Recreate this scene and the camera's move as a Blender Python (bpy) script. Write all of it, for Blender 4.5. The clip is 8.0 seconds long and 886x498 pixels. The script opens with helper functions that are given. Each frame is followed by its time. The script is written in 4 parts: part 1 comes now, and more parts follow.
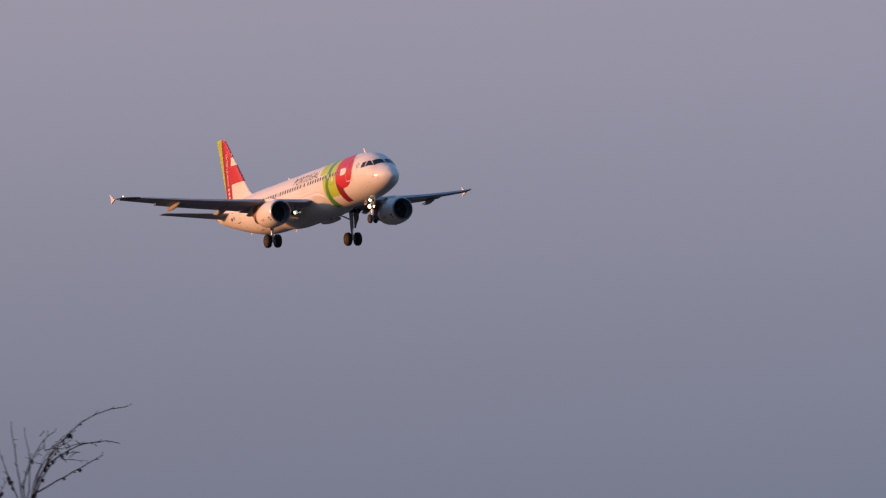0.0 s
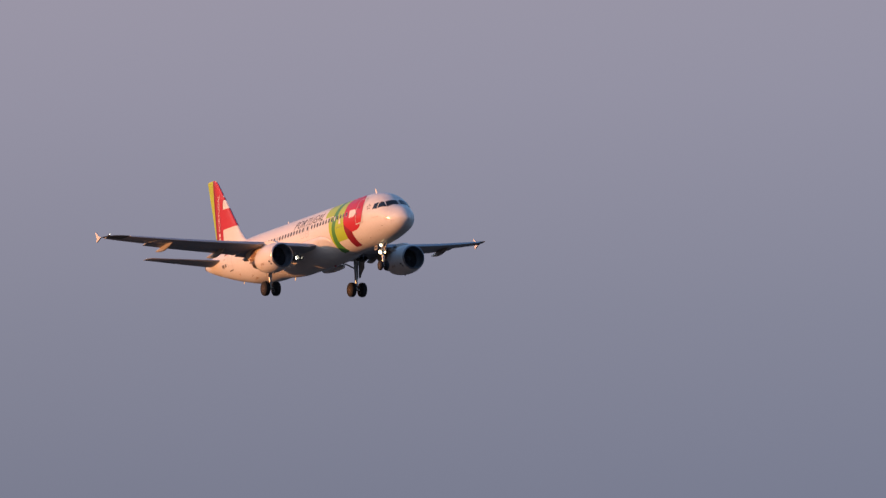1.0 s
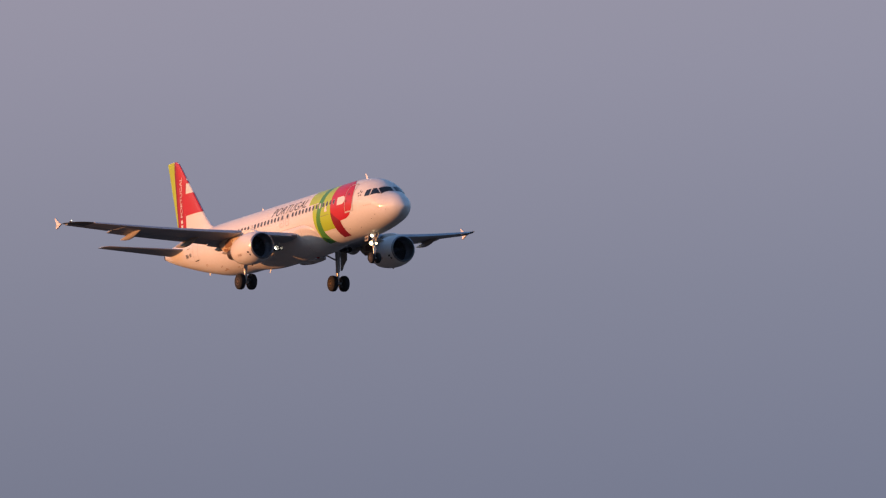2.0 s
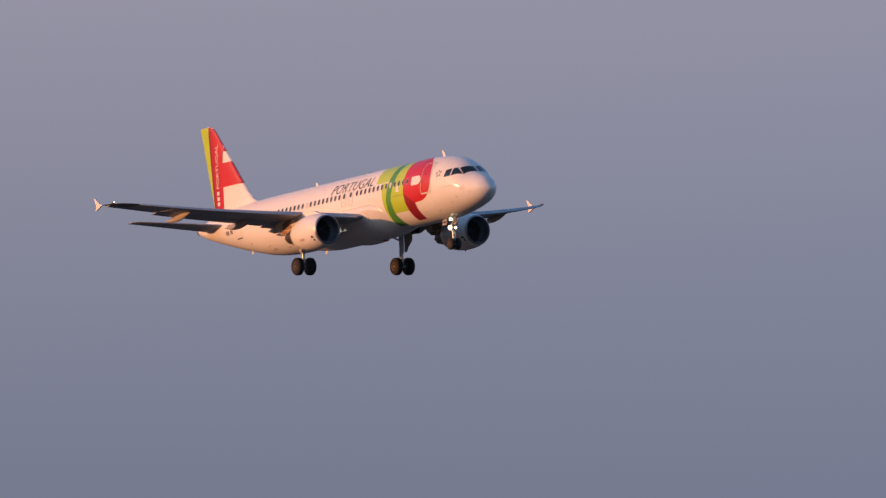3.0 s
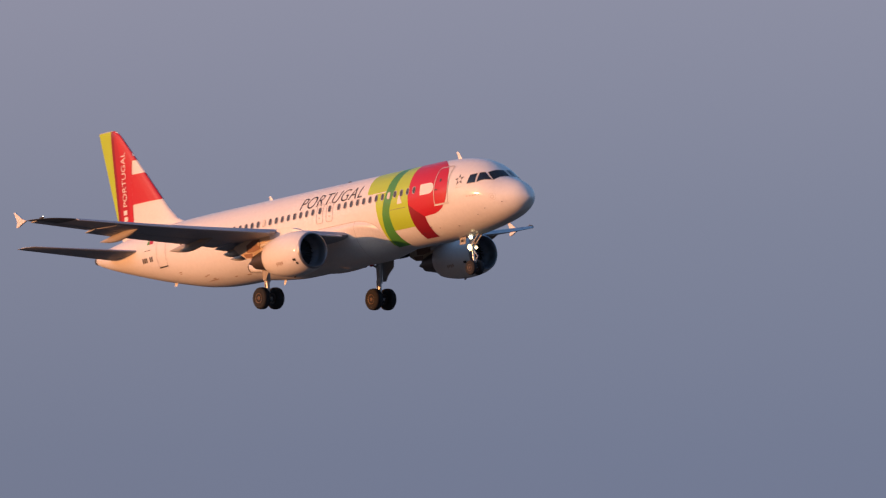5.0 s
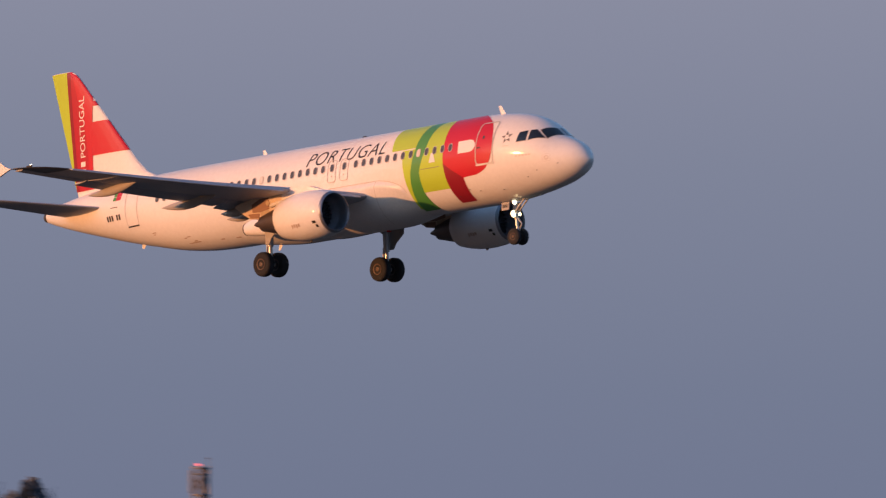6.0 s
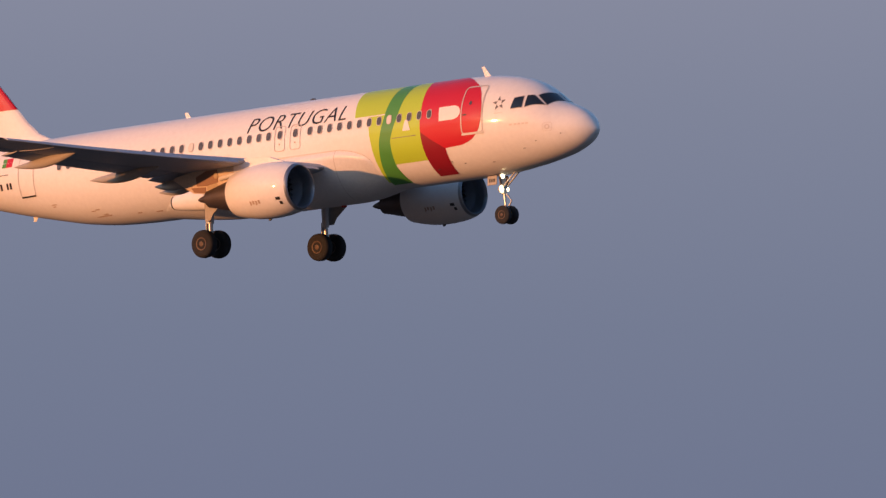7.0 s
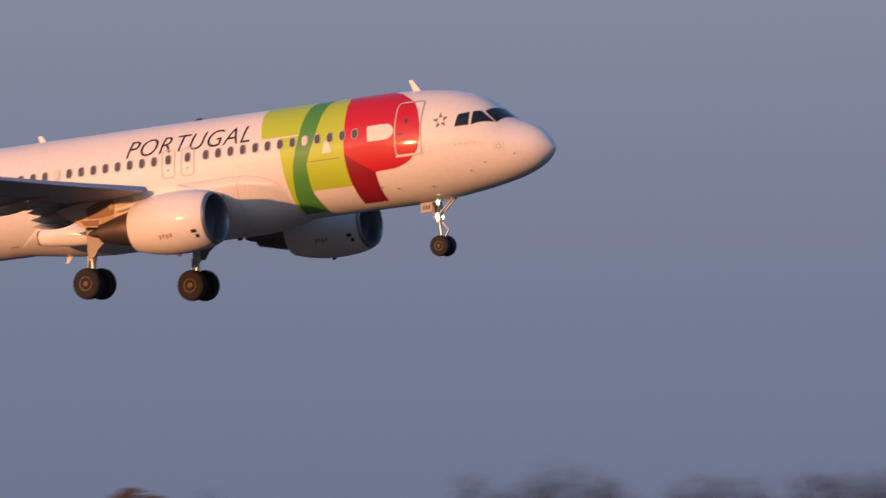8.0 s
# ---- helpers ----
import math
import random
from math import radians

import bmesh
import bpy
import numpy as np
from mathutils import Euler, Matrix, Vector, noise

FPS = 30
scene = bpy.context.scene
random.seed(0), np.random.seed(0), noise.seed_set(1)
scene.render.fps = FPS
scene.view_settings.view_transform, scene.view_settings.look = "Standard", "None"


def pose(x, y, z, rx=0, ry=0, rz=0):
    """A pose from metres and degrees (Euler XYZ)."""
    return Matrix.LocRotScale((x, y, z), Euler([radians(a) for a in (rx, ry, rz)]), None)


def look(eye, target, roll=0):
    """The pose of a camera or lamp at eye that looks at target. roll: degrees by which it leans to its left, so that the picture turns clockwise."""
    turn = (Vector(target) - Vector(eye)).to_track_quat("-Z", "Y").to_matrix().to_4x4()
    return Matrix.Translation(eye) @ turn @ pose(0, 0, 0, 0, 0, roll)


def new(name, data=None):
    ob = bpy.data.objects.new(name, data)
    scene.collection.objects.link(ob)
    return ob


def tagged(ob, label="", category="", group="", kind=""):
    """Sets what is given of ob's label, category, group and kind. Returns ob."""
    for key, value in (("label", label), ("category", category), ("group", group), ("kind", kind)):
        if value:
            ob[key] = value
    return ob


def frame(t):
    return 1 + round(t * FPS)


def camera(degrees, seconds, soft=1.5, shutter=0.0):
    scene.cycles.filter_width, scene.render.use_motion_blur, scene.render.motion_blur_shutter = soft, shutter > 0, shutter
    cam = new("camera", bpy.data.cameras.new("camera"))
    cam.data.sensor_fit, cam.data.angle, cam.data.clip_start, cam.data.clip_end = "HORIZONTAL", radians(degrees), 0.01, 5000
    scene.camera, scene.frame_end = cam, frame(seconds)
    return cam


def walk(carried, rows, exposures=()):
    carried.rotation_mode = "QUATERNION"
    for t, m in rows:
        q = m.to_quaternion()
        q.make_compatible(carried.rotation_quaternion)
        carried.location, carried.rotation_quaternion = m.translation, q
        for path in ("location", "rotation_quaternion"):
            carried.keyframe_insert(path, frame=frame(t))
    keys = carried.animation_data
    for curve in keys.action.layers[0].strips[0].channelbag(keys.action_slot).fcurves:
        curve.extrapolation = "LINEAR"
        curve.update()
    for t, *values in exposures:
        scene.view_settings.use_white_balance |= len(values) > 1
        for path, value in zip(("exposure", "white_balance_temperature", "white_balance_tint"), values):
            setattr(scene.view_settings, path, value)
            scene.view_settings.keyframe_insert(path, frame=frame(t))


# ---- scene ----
cam = camera(5.536, 8.0, soft=1.25, shutter=0.3)
walk(cam, [
    (0.00, pose(0, 0, 1.7, 94.043, 0.105, 67.919)),
    (0.50, pose(0, 0, 1.7, 94.030, 0.039, 67.045)),
    (1.00, pose(0, 0, 1.7, 94.197, 0.362, 66.015)),
    (1.50, pose(0, 0, 1.7, 94.209, 0.536, 64.979)),
    (1.70, pose(0, 0, 1.7, 94.106, 0.484, 64.410)),
    (2.80, pose(0, 0, 1.7, 93.893, -0.531, 61.588)),
    (3.00, pose(0, 0, 1.7, 93.794, -0.685, 61.105)),
    (3.50, pose(0, 0, 1.7, 93.758, -0.700, 59.403)),
    (4.00, pose(0, 0, 1.7, 93.771, -0.000, 57.502)),
    (4.50, pose(0, 0, 1.7, 93.716, 0.669, 55.595)),
    (4.70, pose(0, 0, 1.7, 93.682, 0.571, 54.784)),
    (5.80, pose(0, 0, 1.7, 93.363, -0.022, 49.010)),
    (6.00, pose(0, 0, 1.7, 93.256, -0.192, 48.001)),
    (6.50, pose(0, 0, 1.7, 93.219, -0.554, 44.481)),
    (7.00, pose(0, 0, 1.7, 92.894, -0.364, 40.825)),
    (7.50, pose(0, 0, 1.7, 92.708, 0.162, 36.646)),
    (8.00, pose(0, 0, 1.7, 92.793, 0.683, 31.497)),
])

# ---- world, sun ----
SUN_AZ, SUN_EL = radians(252.5), radians(5.4)
world = bpy.data.worlds.new("world")
scene.world = world
world.use_nodes = True
wn, wl = world.node_tree.nodes, world.node_tree.links
wn.clear()
sky = wn.new("ShaderNodeTexSky")
sky.sky_type = 'NISHITA'
sky.sun_disc = False
sky.sun_elevation = SUN_EL
sky.sun_rotation = radians(90) - SUN_AZ
sky.air_density, sky.dust_density, sky.ozone_density = 1.0, 2.0, 2.0
wbg = wn.new("ShaderNodeBackground")
wbg.inputs["Strength"].default_value = 0.15
wout = wn.new("ShaderNodeOutputWorld")
# evening haze that lies over the lowest ten degrees of the sky
wco = wn.new("ShaderNodeTexCoord")
wsep = wn.new("ShaderNodeSeparateXYZ")
wl.new(wco.outputs["Generated"], wsep.inputs[0])
ramp = wn.new("ShaderNodeValToRGB")
mapr = wn.new("ShaderNodeMapRange")
mapr.inputs["From Min"].default_value = 0.0
mapr.inputs["From Max"].default_value = 0.12
wl.new(wsep.outputs["Z"], mapr.inputs["Value"])
wl.new(mapr.outputs[0], ramp.inputs[0])
HAZE = [(0.00, (0.940, 1.095, 1.745)), (0.35, (1.165, 1.335, 1.945)), (0.55, (1.410, 1.547, 2.140)), (0.75, (1.746, 1.813, 2.411)), (1.00, (2.069, 2.033, 2.559))]
ramp.color_ramp.elements[0].position, ramp.color_ramp.elements[1].position = HAZE[0][0], HAZE[-1][0]
for p_, c_ in HAZE[1:-1]:
    ramp.color_ramp.elements.new(p_)
for e_, (p_, c_) in zip(ramp.color_ramp.elements, HAZE):
    e_.color = (*c_, 1)
hz = wn.new("ShaderNodeMapRange")
hz.inputs["From Min"].default_value, hz.inputs["From Max"].default_value = 0.10, 0.26
hz.inputs["To Min"].default_value, hz.inputs["To Max"].default_value = 1.0, 0.0
wl.new(wsep.outputs["Z"], hz.inputs["Value"])
wmix = wn.new("ShaderNodeMix")
wmix.data_type = 'RGBA'
wl.new(hz.outputs[0], wmix.inputs["Factor"])
lift = wn.new("ShaderNodeMix")
lift.data_type, lift.blend_type = 'RGBA', 'MULTIPLY'
lift.inputs["Factor"].default_value = 1.0
lift.inputs["B"].default_value = (1.70, 1.84, 2.24, 1)
wl.new(sky.outputs[0], lift.inputs["A"])
wl.new(lift.outputs["Result"], wmix.inputs["A"])
warm = wn.new("ShaderNodeMapRange")
warm.inputs["From Min"].default_value, warm.inputs["From Max"].default_value = -0.79, -0.96
wl.new(wsep.outputs["X"], warm.inputs["Value"])
tone = wn.new("ShaderNodeMix")
tone.data_type, tone.blend_type = 'RGBA', 'MULTIPLY'
glow = wn.new("ShaderNodeValToRGB")
wl.new(mapr.outputs[0], glow.inputs[0])
GLOW = [(0.36, (1.10, 0.995, 0.915)), (0.58, (1.165, 1.055, 0.99)), (0.81, (1.20, 1.09, 1.04))]
glow.color_ramp.elements.new(0.5)
for e_, (p_, c_) in zip(glow.color_ramp.elements, GLOW):
    e_.position, e_.color = p_, (*c_, 1)
wl.new(glow.outputs[0], tone.inputs["B"])
wl.new(warm.outputs[0], tone.inputs["Factor"])
wl.new(ramp.outputs[0], tone.inputs["A"])
# the low sky glows orange round the sun
dusk = wn.new("ShaderNodeMapRange")
dusk.inputs["From Min"].default_value, dusk.inputs["From Max"].default_value = 0.1, -0.9
wl.new(wsep.outputs["Y"], dusk.inputs["Value"])
ember = wn.new("ShaderNodeMix")
ember.data_type, ember.blend_type = 'RGBA', 'MULTIPLY'
ember.inputs["B"].default_value = (0.86, 0.56, 0.34, 1)
wl.new(dusk.outputs[0], ember.inputs["Factor"])
wl.new(tone.outputs["Result"], ember.inputs["A"])
wl.new(ember.outputs["Result"], wmix.inputs["B"])
wl.new(wmix.outputs["Result"], wbg.inputs["Color"])
wl.new(wbg.outputs[0], wout.inputs[0])

sun = new("sun", bpy.data.lights.new("sun", 'SUN'))
sun.data.energy = 4.35
sun.data.color = (1.0, 0.395, 0.14)
sun.data.angle = radians(0.6)
sun.matrix_world = look((0, 0, 0), (-math.cos(SUN_AZ) * math.cos(SUN_EL), -math.sin(SUN_AZ) * math.cos(SUN_EL), -math.sin(SUN_EL)))
scene.view_settings.exposure = 0.0


# ---- materials ----
def mat(name, color, rough=0.5, metal=0.0, grain=0.06, scale=1.5, bump=0.0, coat=0.0, emit=0.0, grime=0.0, spec=0.5):
    m = bpy.data.materials.new(name)
    m.use_nodes = True
    n, l = m.node_tree.nodes, m.node_tree.links
    b = n["Principled BSDF"]
    b.inputs["Roughness"].default_value = rough
    b.inputs["Metallic"].default_value = metal
    b.inputs["Coat Weight"].default_value = coat
    b.inputs["Coat Roughness"].default_value = 0.09
    b.inputs["Specular IOR Level"].default_value = spec
    b.inputs["Base Color"].default_value = (*color, 1)
    if emit:
        b.inputs["Emission Color"].default_value = (*color, 1)
        b.inputs["Emission Strength"].default_value = emit
        return m
    co = n.new("ShaderNodeTexCoord")
    big = n.new("ShaderNodeTexNoise")
    big.inputs["Scale"].default_value = scale
    big.inputs["Detail"].default_value = 4
    fine = n.new("ShaderNodeTexNoise")
    fine.inputs["Scale"].default_value = scale * 11
    fine.inputs["Detail"].default_value = 3
    # streaks drawn out along the flow
    mp = n.new("ShaderNodeMapping")
    mp.inputs["Scale"].default_value = (0.25, 1, 1)
    l.new(co.outputs["Object"], mp.inputs[0])
    l.new(mp.outputs[0], big.inputs["Vector"])
    l.new(co.outputs["Object"], fine.inputs["Vector"])
    add = n.new("ShaderNodeMath")
    l.new(big.outputs["Fac"], add.inputs[0])
    l.new(fine.outputs["Fac"], add.inputs[1])
    mr = n.new("ShaderNodeMapRange")
    mr.inputs["From Min"].default_value, mr.inputs["From Max"].default_value = 0.6, 1.4
    mr.inputs["To Min"].default_value, mr.inputs["To Max"].default_value = 1 - grain - grime, 1 + grain
    l.new(add.outputs[0], mr.inputs["Value"])
    hs = n.new("ShaderNodeHueSaturation")
    hs.inputs["Color"].default_value = (*color, 1)
    l.new(mr.outputs[0], hs.inputs["Value"])
    l.new(hs.outputs[0], b.inputs["Base Color"])
    rr = n.new("ShaderNodeMapRange")
    rr.inputs["From Min"].default_value, rr.inputs["From Max"].default_value = 0.3, 0.7
    rr.inputs["To Min"].default_value, rr.inputs["To Max"].default_value = max(0.02, rough - 0.06), min(1, rough + 0.08)
    l.new(big.outputs["Fac"], rr.inputs["Value"])
    l.new(rr.outputs[0], b.inputs["Roughness"])
    if bump:
        bp = n.new("ShaderNodeBump")
        bp.inputs["Strength"].default_value = bump
        bp.inputs["Distance"].default_value = 0.02
        l.new(fine.outputs["Fac"], bp.inputs["Height"])
        l.new(bp.outputs[0], b.inputs["Normal"])
    return m


M_WHITE = mat("white_paint", (0.77, 0.755, 0.74), 0.5, grain=0.03, scale=0.5, coat=0.42, grime=0.045, spec=0.3)
M_RED = mat("red_paint", (0.51, 0.011, 0.026), 0.5, grain=0.04, coat=0.42, spec=0.3)
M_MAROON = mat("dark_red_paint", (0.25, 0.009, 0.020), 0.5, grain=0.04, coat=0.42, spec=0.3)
M_DEEP = mat("deep_red_paint", (0.42, 0.010, 0.024), 0.5, grain=0.04, coat=0.42, spec=0.3)
M_EMBLEM = mat("emblem_grey", (0.16, 0.15, 0.15), 0.5)
M_FAINT = mat("faint_line", (0.62, 0.58, 0.55), 0.5)
M_STAIN = mat("drain_stain", (0.44, 0.34, 0.27), 0.7, grain=0.25, scale=6)
M_PANELB = mat("brown_panel", (0.26, 0.15, 0.10), 0.6, grain=0.15)
M_LIME = mat("lime_paint", (0.42, 0.58, 0.038), 0.5, grain=0.04, coat=0.42, spec=0.3)
M_GREEN = mat("green_paint", (0.078, 0.28, 0.048), 0.5, grain=0.04, coat=0.42, spec=0.3)
M_GREY = mat("wing_grey", (0.37, 0.40, 0.46), 0.45, grain=0.10, scale=0.8, grime=0.06)
M_FTF = mat("track_fairing_grey", (0.34, 0.32, 0.30), 0.5, grain=0.08, scale=1.2, grime=0.06)
M_TIP = mat("tip_glazing", (0.06, 0.065, 0.075), 0.35, grain=0.1, scale=3)
M_SLAT = mat("slat_metal", (0.40, 0.43, 0.49), 0.42, 0.25, grain=0.08)
M_BELLY = mat("fairing_grey", (0.72, 0.71, 0.70), 0.42, grain=0.05, scale=0.7, grime=0.06)
M_LIP = mat("bare_metal", (0.30, 0.31, 0.34), 0.42, 0.8, grain=0.05)
M_DARK = mat("dark_metal", (0.055, 0.058, 0.065), 0.6, 0.15, grain=0.15)
M_INLET = mat("inlet_liner", (0.28, 0.29, 0.33), 0.6, grain=0.1)
M_NOZ = mat("burnt_nozzle", (0.16, 0.13, 0.12), 0.45, 0.8, grain=0.2)
M_BAY = mat("bay_primer", (0.42, 0.33, 0.22), 0.6, grain=0.15)
M_TYRE = mat("tyre_rubber", (0.024, 0.025, 0.029), 0.85, grain=0.2, scale=6, bump=0.3, spec=0.25)
M_RIM = mat("wheel_rim", (0.085, 0.058, 0.048), 0.6, 0.3, grain=0.12, scale=6)
M_STRUT = mat("strut_paint", (0.50, 0.50, 0.50), 0.4, 0.2, grain=0.12, scale=5)
M_CHROME = mat("oleo_chrome", (0.50, 0.49, 0.48), 0.38, 0.8, grain=0.03)
M_GLASS = mat("cockpit_glass", (0.012, 0.014, 0.018), 0.08, grain=0.05, coat=0.5)
M_PANE = mat("cabin_pane", (0.075, 0.075, 0.085), 0.25, grain=0.1)
M_BLIND = mat("window_blind", (0.62, 0.60, 0.57), 0.5)
M_INK = mat("black_lettering", (0.02, 0.02, 0.022), 0.4)
M_LINE = mat("door_outline", (0.50, 0.47, 0.45), 0.45)
M_LAMP = mat("taxi_lamp", (1.0, 0.76, 0.40), emit=6.0)
M_BEAM = mat("landing_lamp", (1.0, 0.92, 0.72), emit=9.0)
M_PYLON = mat("pylon_tan", (0.60, 0.49, 0.37), 0.5, grain=0.12, grime=0.10)
M_LAMPB = mat("takeoff_lamp", (1.0, 0.90, 0.62), emit=5.0)
M_BEACON = mat("beacon_lens", (0.35, 0.01, 0.01), 0.2)
M_BARK = mat("bark", (0.013, 0.013, 0.016), 0.85, grain=0.25, scale=20, bump=0.5)
# far bark and twigs: distance haze painted in as a slate-blue base colour
M_HAZED_TWIG = mat("hazed_twigs", (0.050, 0.071, 0.115), 0.9, grain=0.2, scale=1)
M_RUSSET = mat("russet_leaves", (0.13, 0.095, 0.06), 0.85, grain=0.3, scale=1)
M_EVERGREEN = mat("evergreen_leaves", (0.13, 0.16, 0.20), 0.85, grain=0.3, scale=1)
M_LEAF = mat("withered_leaf", (0.022, 0.020, 0.018), 0.8, grain=0.3, scale=30)
M_GRASS = mat("winter_grass", (0.050, 0.053, 0.045), 0.95, grain=0.35, scale=0.08, bump=0.4)
M_STEEL = mat("mast_steel", (0.20, 0.20, 0.21), 0.55, 0.3, grain=0.15)
M_MASTRED = mat("mast_lamp", (1.0, 0.16, 0.18), emit=1.1)


# ---- mesh helpers ----
def finish(name, bm, material, parent=None, label="", smooth=True):
    me = bpy.data.meshes.new(name)
    bmesh.ops.recalc_face_normals(bm, faces=bm.faces)
    if smooth:
        for f_ in bm.faces:
            f_.smooth = True
        for e_ in bm.edges:
            if len(e_.link_faces) == 2 and e_.calc_face_angle(0) > radians(38):
                e_.smooth = False
    bm.to_mesh(me)
    bm.free()
    me.materials.append(material)
    ob = new(name, me)
    if parent:
        ob.parent = parent
    if label:
        ob["label"] = label
    return ob


def part(name, bm, material, parent, label="", smooth=True):
    return finish(name, bm, material, parent, label, smooth)


def loft(rings, caps=True, closed=True):
    bm = bmesh.new()
    rows = [[bm.verts.new(p) for p in r] for r in rings]
    n = len(rows[0])
    for a, b in zip(rows, rows[1:]):
        for i in range(n if closed else n - 1):
            j = (i + 1) % n
            bm.faces.new((a[i], a[j], b[j], b[i]))
    if caps and closed:
        bm.faces.new(rows[0])
        bm.faces.new(rows[-1][::-1])
    return bm


def lathe(profile, axis_at, seg=32, caps=False):
    """Rings about an axis along x through axis_at; profile of (x, radius)."""
    _, cy, cz = axis_at
    return loft([[(x, cy + r * math.cos(2 * math.pi * i / seg), cz + r * math.sin(2 * math.pi * i / seg)) for i in range(seg)]
                 for x, r in profile], caps)


def lathe_y(profile, at, seg=32, caps=True):
    """Rings about an axis along y; profile of (y, radius)."""
    cx, _, cz = at
    return loft([[(cx + r * math.cos(2 * math.pi * i / seg), y, cz + r * math.sin(2 * math.pi * i / seg)) for i in range(seg)]
                 for y, r in profile], caps)


def tube(points, radii, seg=10):
    pts = [Vector(p) for p in points]
    if not hasattr(radii, "__len__"):
        radii = [radii] * len(pts)
    rings = []
    for i, p in enumerate(pts):
        d = (pts[min(i + 1, len(pts) - 1)] - pts[max(i - 1, 0)]).normalized()
        ref = Vector((0, 0, 1)) if abs(d.z) < 0.9 else Vector((1, 0, 0))
        a = d.cross(ref).normalized()
        b = d.cross(a)
        rings.append([p + radii[i] * (a * math.cos(2 * math.pi * k / seg) + b * math.sin(2 * math.pi * k / seg)) for k in range(seg)])
    return loft(rings)


def merge(*bms):
    out = bms[0]
    for b in bms[1:]:
        me = bpy.data.meshes.new("tmp")
        b.to_mesh(me)
        b.free()
        out.from_mesh(me)
        bpy.data.meshes.remove(me)
    return out


def plate(corners, thick):
    """A slab from four corners, with its thickness along its normal and a small bevel."""
    c = [Vector(p) for p in corners]
    nrm = (c[1] - c[0]).cross(c[2] - c[0]).normalized() * (thick / 2)
    bm = loft([[p - nrm for p in c], [p + nrm for p in c]])
    bmesh.ops.bevel(bm, geom=list(bm.edges), offset=thick * 0.25, segments=1, affect='EDGES')
    return bm


def pchip(xs, ys):
    """A smooth curve through the points that does not overshoot."""
    h = [b - a for a, b in zip(xs, xs[1:])]
    d = [(ys[i + 1] - ys[i]) / h[i] for i in range(len(h))]
    m = [d[0]]
    for i in range(1, len(d)):
        m.append(0 if d[i - 1] * d[i] <= 0 else 2 * d[i - 1] * d[i] / (d[i - 1] + d[i]))
    m.append(d[-1])

    def f(x):
        x = min(max(x, xs[0]), xs[-1])
        i = 0
        while i < len(h) - 1 and x > xs[i + 1]:
            i += 1
        t = (x - xs[i]) / h[i]
        return ((2 * t**3 - 3 * t**2 + 1) * ys[i] + (t**3 - 2 * t**2 + t) * h[i] * m[i]
                + (-2 * t**3 + 3 * t**2) * ys[i + 1] + (t**3 - t**2) * h[i] * m[i + 1])
    return f


# ---- the airliner: x forward from the nose, y to port, z up from the fuselage axis; s = metres aft of the nose ----
airliner = new("airliner")
tagged(airliner, "white twin-jet airliner with red and green bands, wheels down for landing", "airplane")

RISE = 0.07   # the tube's axis over the datum
ST = [0.06, 0.12, 0.25, 0.5, 1.0, 1.5, 2.0, 2.5, 3.0, 3.5, 4.2, 5.2, 6.5, 23.0, 25.0, 27.0, 29.0, 31.0, 33.0, 35.0, 36.4, 37.05]
Z_TOP = pchip(ST, [-0.62, -0.44, -0.22, 0.06, 0.35, 0.58, 0.98, 1.37, 1.62, 1.79, 1.94, 2.06, 2.12, 2.13, 2.13, 2.12, 2.08, 2.0, 1.86, 1.62, 1.40, 1.22])
Z_BOT = pchip(ST, [-0.68, -0.80, -0.94, -1.16, -1.40, -1.56, -1.67, -1.76, -1.84, -1.90, -1.98, -2.05, -2.07, -2.07, -2.02, -1.82, -1.44, -1.00, -0.50, 0.03, 0.45, 0.68])
HALF_W = pchip(ST, [0.03, 0.18, 0.37, 0.62, 0.90, 1.12, 1.31, 1.47, 1.60, 1.71, 1.83, 1.935, 1.975, 1.975, 1.96, 1.90, 1.76, 1.52, 1.18, 0.78, 0.45, 0.24])


def skin(s, phi, off=0.0, side=-1):
    """The fuselage surface at station s; phi runs from the top (0) over the side (90) to the keel (180 degrees)."""
    zt, zb, w = Z_TOP(s) + RISE, Z_BOT(s) + RISE, HALF_W(s)
    c, h = (zt + zb) / 2, (zt - zb) / 2
    y, z = w * math.sin(phi), c + h * math.cos(phi)
    n = Vector((0, math.sin(phi) / max(w, 1e-3), math.cos(phi) / max(h, 1e-3))).normalized()
    return Vector((-s, side * (y + off * n.y), z + off * n.z))


def phi_at(s, z):
    zt, zb = Z_TOP(s) + RISE, Z_BOT(s) + RISE
    c, h = (zt + zb) / 2, (zt - zb) / 2
    return math.acos(min(1, max(-1, (z - c) / h)))


def skin_patch(rows, nx=8, off=0.012, side=-1):
    """A painted or set-in area on the skin: rows of (z, s from, s to)."""
    bm = bmesh.new()
    grid = []
    for z, s0, s1 in rows:
        line = []
        for i in range(nx + 1):
            s = s0 + (s1 - s0) * i / nx
            line.append(bm.verts.new(skin(s, phi_at(s, z), off, side)))
        grid.append(line)
    for a, b in zip(grid, grid[1:]):
        for i in range(nx):
            bm.faces.new((a[i], a[i + 1], b[i + 1], b[i]))
    return bm


